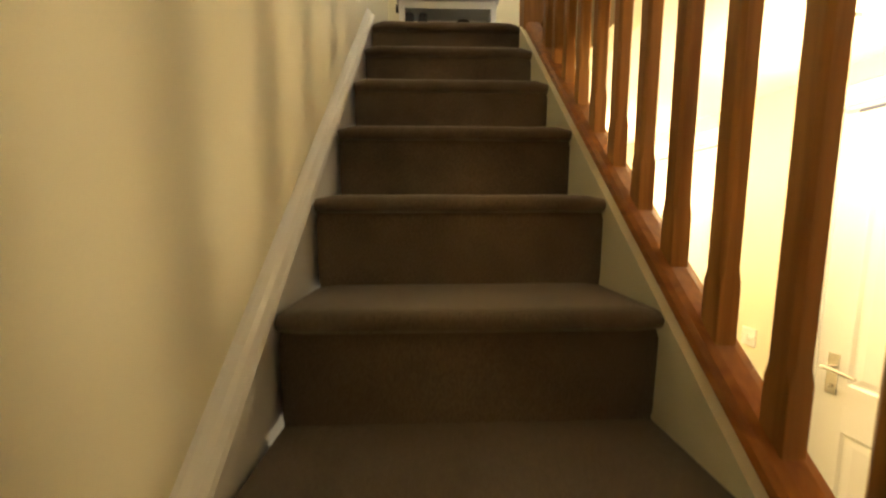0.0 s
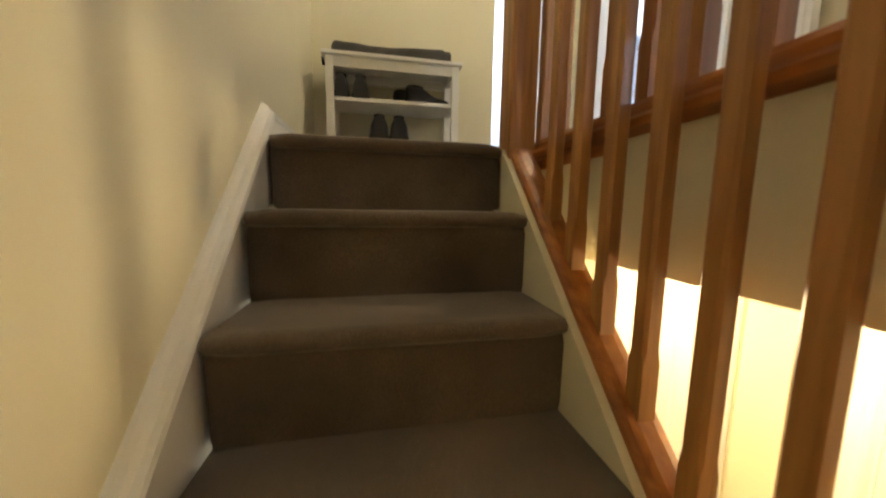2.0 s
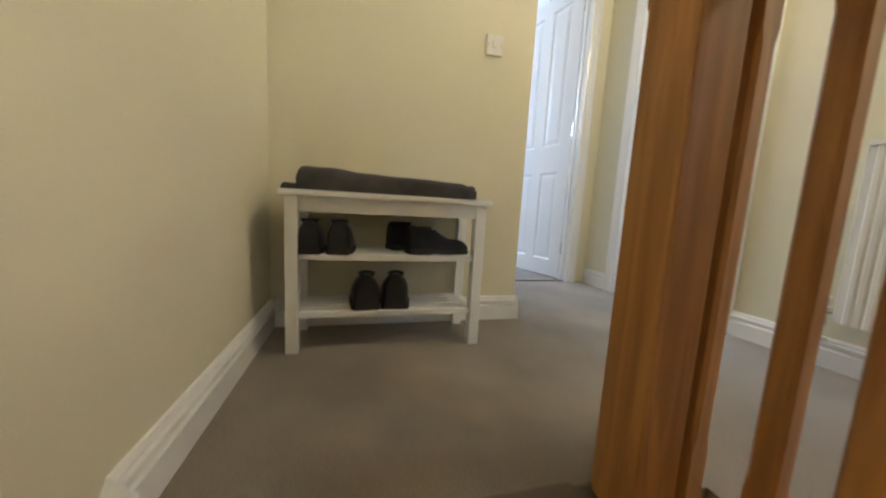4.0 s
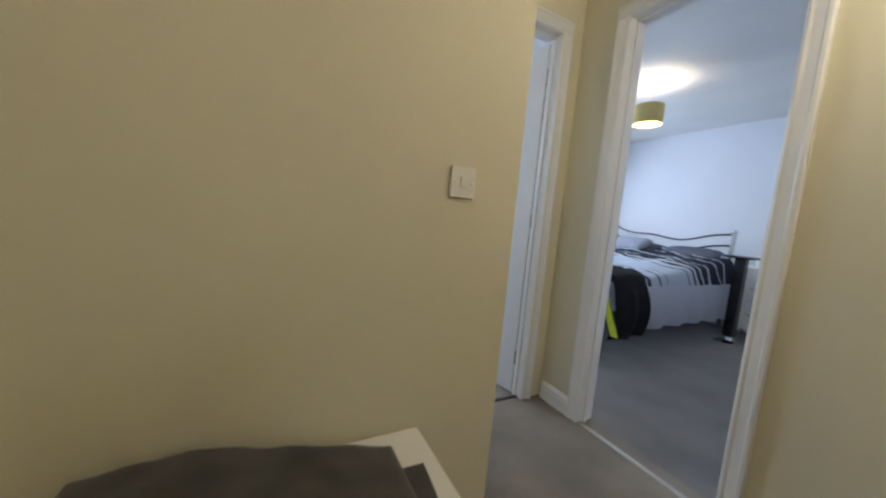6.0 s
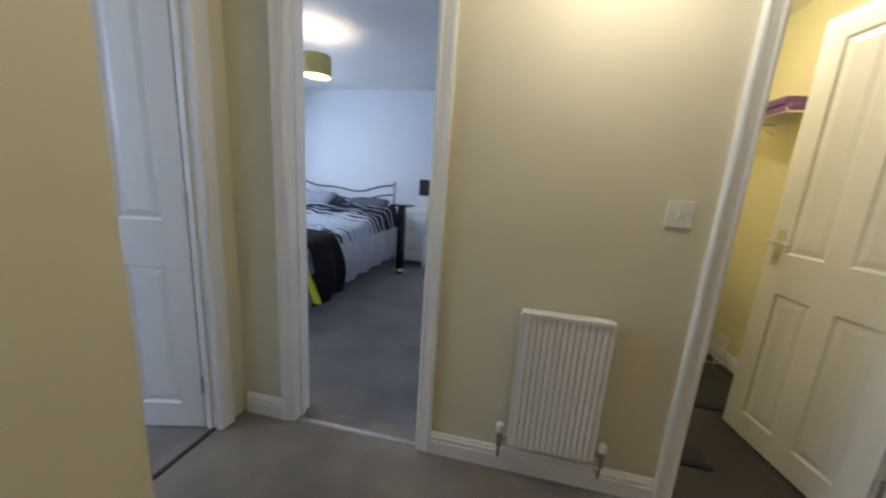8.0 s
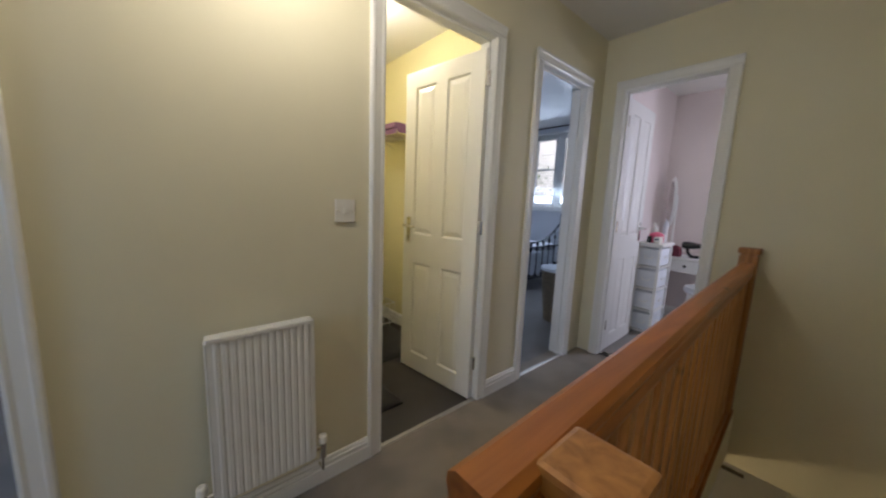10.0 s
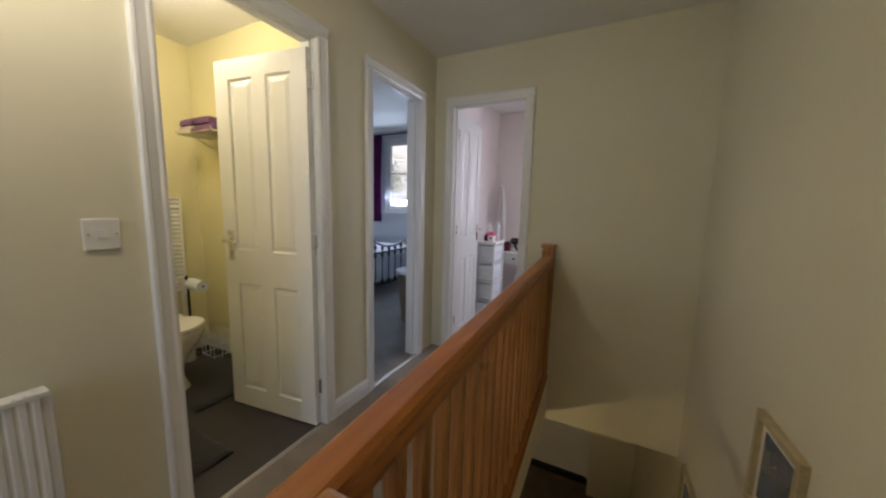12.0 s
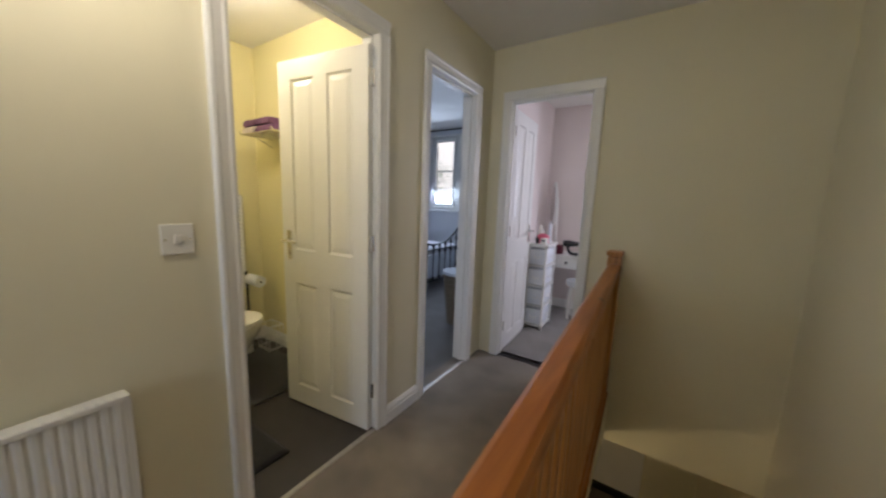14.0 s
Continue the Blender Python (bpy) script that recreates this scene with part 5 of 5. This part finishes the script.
part("pole", bm, BLACK, cr)
bm = bmesh.new()
for xx in (0.05, 1.4):
    add_tube(bm, [(xx, -0.09, 0), (xx, 0, 0)], 0.006, 8)
part("bracket", bm, BLACK, cr)
bm = bmesh.new()
add_lathe(bm, [(0.012, 0), (0.022, 0.01), (0.022, 0.03), (0.008, 0.04)], (1.55, 0, 0), 14, axis="x")
part("finial", bm, BLACK, cr, "dark pole finial")
cu = thing("curtain", "purple curtain drawn back at the window", "curtain", (4.04, GY + 0.09, 0.955))
bm = bmesh.new()
n = 60
g = []
for z in range(13):
    zz = 1.44 * z / 12
    g.append([bm.verts.new((0.20 * i / n + 0.01 * math.sin(zz * 3), 0.028 * math.sin(i / n * 2 * math.pi * 5 + 0.3 * math.sin(zz * 2)), zz)) for i in range(n + 1)])
for z in range(12):
    for i in range(n):
        bm.faces.new((g[z][i], g[z][i + 1], g[z + 1][i + 1], g[z + 1][i]))
bmesh.ops.solidify(bm, geom=bm.faces[:], thickness=0.006)
part("cloth", bm, PURPLE, cu, smooth=True)

gb_ = thing("iron_bed", "dark iron bed with a curved footboard and pale blue bedding", "bed", (3.24, -4.27, 0))
FW = 1.35


def foot_z(s):
    return 0.70 + 0.30 * (2 * abs(s - 0.5)) ** 2.2


for yy in (0, FW):
    bm = bmesh.new()
    add_tube(bm, [(0, yy, 0), (0, yy, 0.98)], 0.020, 12)
    add_lathe(bm, [(0.02, 0.98), (0.032, 0.99), (0.028, 1.01), (0.016, 1.02), (0.028, 1.045), (0.022, 1.07), (0.005, 1.085)], (0, yy, 0), 14)
    part("foot_post", bm, IRON, gb_, "dark iron post with a turned finial", True)
bm = bmesh.new()
add_tube(bm, [(0, FW * i / 20, foot_z(i / 20) - 0.03) for i in range(21)], 0.013, 8)
part("curved_rail", bm, IRON, gb_)
for zz in (0.60, 0.16):
    bm = bmesh.new()
    add_tube(bm, [(0, 0, zz), (0, FW, zz)], 0.012, 8)
    part("cross_rail", bm, IRON, gb_)
for i in range(1, 9):
    s = i / 9
    bm = bmesh.new()
    zt = foot_z(s) - 0.03
    add_tube(bm, [(0, FW * s, 0.16), (0, FW * s, zt)], 0.008, 8)
    for zc in (0.20, 0.60 - 0.03, (zt + 0.60) / 2 + 0.01):
        add_lathe(bm, [(0.009, -0.03), (0.020, -0.01), (0.022, 0.0), (0.018, 0.012), (0.009, 0.03)], (0, FW * s, zc), 10)
    part("spindle", bm, IRON, gb_, smooth=True)
bm = bmesh.new()
for yy in (0.02, FW - 0.04):
    add_box(bm, 0, yy, 0.26, 1.75, yy + 0.02, 0.33)
part("side_rail", bm, IRON, gb_)
gm = thing("mattress", "pale mattress on the iron bed", "mattress", (3.28, -4.22, 0.33))
bm = bmesh.new()
add_box(bm, 0, 0, -0.15, 1.7, FW - 0.09, 0.20, 0.03)
part("body", bm, WHITE_CLOTH, gm, smooth=True)
gd = thing("duvet", "navy and pale blue duvet on the iron bed", "duvet", (3.30, -4.23, 0.53))
part("cover", cloth_slab(1.66, FW - 0.07, 0.09, 40, 36, 0.02, 12.0), DUVET, gd, smooth=True)
bin_ = thing("laundry_basket", "tall wicker laundry basket with a white lid beside the doorway", "basket", (2.36, -2.75, 0))
bm = bmesh.new()
for k in range(24):
    z0 = 0.53 * k / 24
    r = 0.115 + 0.055 * k / 24
    add_lathe(bm, [(r, z0), (r + 0.006, z0 + 0.006), (r + 0.006, z0 + 0.016), (r, z0 + 0.022)], seg=28)
part("weave", bm, WICKER, bin_)
bm = bmesh.new()
add_lathe(bm, [(0.176, 0.53), (0.184, 0.535), (0.184, 0.56), (0.15, 0.568), (0.01, 0.57)], seg=30)
part("lid", bm, WHITE_CLOTH, bin_, "white padded lid", True)
# outside
boxes("ground", [(-60, -80, -2.95, 80, 60, -2.85)], BRICK_OUT, "pale paved ground outside")
nb = thing("house", "neighbouring house with pale weatherboarded wall", "house", (3.0, -11.0, -2.85))
bm = bmesh.new()
add_box(bm, -6, -6, 0, 12, 0, 8.0)
part("wall", bm, BRICK_OUT, nb)
for k in range(38):
    bm = bmesh.new()
    z = 3.2 + k * 0.125
    add_prism(bm, [(0, z), (0.03, z), (0.012, z + 0.12), (0, z + 0.12)], (-5.9, 0.002, 0), (11.9, 0.002, 0), (0, 1, 0), (0, 0, 1))
    part("weatherboard", bm, BRICK_OUT, nb)
bm = bmesh.new()
add_prism(bm, [(-6.4, 8.0), (12.4, 8.0), (3.0, 11.6)], (0, 0.3, 0), (0, -6.3, 0), (1, 0, 0), (0, 0, 1))
part("roof", bm, material("roof_tile", (0.32, 0.24, 0.20), 0.9, 0, 0.2, 12, 0.5, 30), nb, "brown tiled roof")


def tree(at, height, seed):
    """A bare-stemmed garden tree: tapered trunk, forked limbs and a loose crown of small leaves."""
    rnd = random.Random(seed)
    top = thing("tree", "leafy green garden tree in front of the pale house outside", "tree", at)
    bm = bmesh.new()
    add_tube(bm, [(0, 0, 0), (0.06, 0.03, height * 0.3), (0.0, 0.08, height * 0.6), (0.1, 0.0, height * 0.85)], 0.1, 10, [0.17, 0.13, 0.08, 0.03])
    tips = []
    for k in range(11):
        a, z = k * 2.4, height * (0.38 + 0.045 * k)
        r = rnd.uniform(0.9, 1.7) * (1.15 - 0.05 * k)
        tip = Vector((r * math.cos(a), r * math.sin(a), z + rnd.uniform(0.4, 1.0)))
        add_tube(bm, [(0.03, 0.04, z), tip * 0.5 + Vector((0, 0, z * 0.5 + 0.05)), tip], 0.03, 6, [0.05, 0.03, 0.012])
        tips += [tip, tip * 0.6 + Vector((0, 0, z * 0.42))]
    part("trunk", bm, material("bark", (0.10, 0.075, 0.055), 0.9, 0, 0.3, 12, 0.8, 60), top, smooth=True)
    bm = bmesh.new()
    for tip in tips:
        for _ in range(110):
            c = tip + Vector((rnd.gauss(0, 0.34), rnd.gauss(0, 0.34), rnd.gauss(0, 0.28)))
            u = Vector((rnd.uniform(-1, 1), rnd.uniform(-1, 1), rnd.uniform(-0.6, 0.6))).normalized() * 0.055
            v = u.cross(Vector((rnd.uniform(-1, 1), rnd.uniform(-1, 1), 1))).normalized() * 0.03
            bm.faces.new([bm.verts.new(p) for p in (c - u, c - v, c + u, c + v)])
    ob = new("crown", finish(bm, "crown", material("leaves", (0.06, 0.11, 0.03), 0.6, 0, 0.3, 9, island=0.2), fix=False))
    ob.parent = top


tree((8.7, -10.0, -2.85), 6.0, 4)

# ---- dressing room ----
dw = thing("drawer_tower", "white wooden tower of four wicker-fronted drawers", "chest of drawers", (1.57, -3.42, 0))
TW, TDp = 0.20, 0.34
bm = bmesh.new()
for a in (0, TW - 0.022):
    for b in (0, TDp - 0.022):
        add_box(bm, a, b, 0, a + 0.022, b + 0.022, 0.86, 0.002)
for z in (0.04, 0.248, 0.456, 0.664, 0.860):
    add_box(bm, 0, 0, z - 0.012, TW, TDp, z)
part("frame", bm, WHITE, dw)
for z in (0.05, 0.258, 0.466, 0.674):
    bm = bmesh.new()
    add_box(bm, 0.016, 0.012, z, TW - 0.006, TDp - 0.012, z + 0.158, 0.006)
    d_ = part("drawer", bm, WHITE_CLOTH, dw, "white basket drawer")
    bm = bmesh.new()
    add_tube(bm, [(0.012, 0.13, z + 0.09), (0.0, 0.14, z + 0.07), (0.0, 0.20, z + 0.07), (0.012, 0.21, z + 0.09)], 0.005, 6)
    part("handle", bm, WHITE, d_)
    bm = bmesh.new()
    add_tube(bm, [(0.06, TDp - 0.008, z + 0.09), (0.07, TDp + 0.006, z + 0.07), (0.12, TDp + 0.006, z + 0.07), (0.13, TDp - 0.008, z + 0.09)], 0.005, 6)
    part("handle", bm, WHITE, d_)
bm = bmesh.new()
add_box(bm, -0.012, -0.012, 0.86, TW + 0.012, TDp + 0.012, 0.885, 0.004)
part("tabletop", bm, WHITE, dw)
for nm, lab, at, prof, m in (
        ("cosmetics_tub", "pink tub of cosmetics on the drawer tower", (1.65, -3.18, 0.887), [(0.05, 0), (0.06, 0.01), (0.062, 0.07), (0.05, 0.085), (0.02, 0.10)], PINKC),
        ("bottle", "clear white bottle on the drawer tower", (1.71, -3.30, 0.887), [(0.028, 0), (0.03, 0.12), (0.015, 0.15), (0.014, 0.18)], PLASTIC),
        ("bottle", "tall pale bottle at the back of the drawer tower", (1.63, -3.34, 0.887), [(0.02, 0), (0.022, 0.17), (0.01, 0.2), (0.01, 0.22)], WHITE_CLOTH),
        ("jar", "small dark jar on the drawer tower", (1.69, -3.14, 0.887), [(0.022, 0), (0.024, 0.05), (0.02, 0.06)], SCREEN)):
    o = thing(nm, lab, "toiletries", at)
    bm = bmesh.new()
    add_lathe(bm, prof, seg=16)
    part("body", bm, m, o, smooth=True)
bx_ = thing("box", "white cardboard box with bars of print on the drawer tower", "box", (1.59, -3.16, 0.887))
bm = bmesh.new()
add_box(bm, 0, 0, 0, 0.05, 0.09, 0.06, 0.002)
part("body", bm, PLASTIC, bx_)
bm = bmesh.new()
add_box(bm, 0.01, 0.0895, 0.03, 0.04, 0.091, 0.045)
part("label", bm, NAVY, bx_, "dark bar of print")

dt = thing("dressing_table", "white dressing table with cabriole legs and a small drawer", "dressing table", (1.22, -3.98, 0))
bm = bmesh.new()
add_box(bm, 0, 0, 0.70, 0.56, 0.36, 0.725, 0.006)
part("tabletop", bm, WHITE, dt)
bm = bmesh.new()
add_box(bm, 0.02, 0.02, 0.57, 0.54, 0.34, 0.70, 0.004)
part("apron", bm, WHITE, dt)
bm = bmesh.new()
add_box(bm, 0.16, 0.338, 0.595, 0.40, 0.352, 0.685, 0.004)
d_ = part("drawer", bm, WHITE, dt)
bm = bmesh.new()
add_lathe(bm, [(0.006, 0), (0.014, 0.012), (0.012, 0.02), (0.004, 0.024)], (0.28, 0.352, 0.64), 14, axis="y")
part("knob", bm, BLACK, d_, "dark round knob")
for a in (0.035, 0.525):
    for b in (0.035, 0.325):
        s = -1 if a < 0.2 else 1
        q = -1 if b < 0.2 else 1
        bm = bmesh.new()
        add_tube(bm, [(a, b, 0.58), (a + s * 0.018, b + q * 0.012, 0.48), (a + s * 0.01, b + q * 0.006, 0.30), (a - s * 0.004, b, 0.12), (a + s * 0.008, b + q * 0.006, 0.0)], 0.02, 10, [0.034, 0.032, 0.02, 0.014, 0.02])
        part("leg", bm, WHITE, dt, smooth=True)
mr = thing("mirror", "white oval dressing table mirror on a stand", "mirror", (1.74, -3.84, 0.727), -60)
bm = bmesh.new()
add_lathe(bm, [(0.17, -0.012), (0.185, -0.004), (0.185, 0.008), (0.17, 0.014)], (0, 0, 0.55), 36, 0.62, 1.45, axis="y")
part("frame", bm, WHITE, mr, smooth=True)
bm = bmesh.new()
add_lathe(bm, [(0.155, 0.0145), (0.155, 0.017)], (0, 0, 0.55), 36, 0.62, 1.45, axis="y")
part("mirror_glass", bm, MIRROR, mr, "oval mirror glass")
bm = bmesh.new()
for s in (-1, 1):
    add_tube(bm, [(s * 0.125, -0.01, 0.62), (s * 0.13, -0.01, 0.30), (s * 0.12, -0.01, 0.03)], 0.010, 8)
add_box(bm, -0.15, -0.07, 0.0, 0.15, 0.06, 0.03, 0.008)
part("stand", bm, WHITE, mr)
hd_ = thing("hair_dryer", "black hair dryer resting on the dressing table", "hair dryer", (1.50, -3.72, 0.727), 200)
bm = bmesh.new()
add_lathe(bm, [(0.02, -0.07), (0.036, -0.06), (0.038, 0.0), (0.026, 0.07), (0.022, 0.12)], (0, 0, 0.12), 18, axis="x")
part("barrel", bm, SCREEN, hd_, smooth=True)
bm = bmesh.new()
add_tube(bm, [(-0.02, 0, 0.10), (-0.01, 0, 0.05), (0.02, 0, 0.006)], 0.016, 10)
part("grip", bm, SCREEN, hd_, smooth=True)
bag = thing("wash_bag", "maroon wash bag on the dressing table", "bag", (1.56, -3.72, 0.727))
bm = cloth_slab(0.12, 0.09, 0.11, 14, 12, 0.008, 15.0)
part("body", bm, MAROON, bag, smooth=True)
st = thing("straightener", "black hair straightener lying on the dressing table edge", "hair straightener", (1.28, -3.66, 0.727), -10)
bm = bmesh.new()
add_box(bm, 0, 0, 0.0, 0.20, 0.03, 0.03, 0.006)
part("body", bm, SCREEN, st)
stl = thing("stool", "white stool with a padded seat under the dressing table", "stool", (1.36, -3.70, 0))
bm = bmesh.new()
add_lathe(bm, [(0.12, 0.38), (0.135, 0.40), (0.13, 0.44), (0.08, 0.455), (0.01, 0.458)], seg=26)
part("seat", bm, WHITE_CLOTH, stl, smooth=True)
for a in (45, 135, 225, 315):
    bm = bmesh.new()
    c, s_ = math.cos(radians(a)), math.sin(radians(a))
    add_tube(bm, [(c * 0.09, s_ * 0.09, 0.385), (c * 0.11, s_ * 0.11, 0.25), (c * 0.105, s_ * 0.105, 0.0)], 0.014, 8, [0.02, 0.014, 0.012])
    part("leg", bm, WHITE, stl)
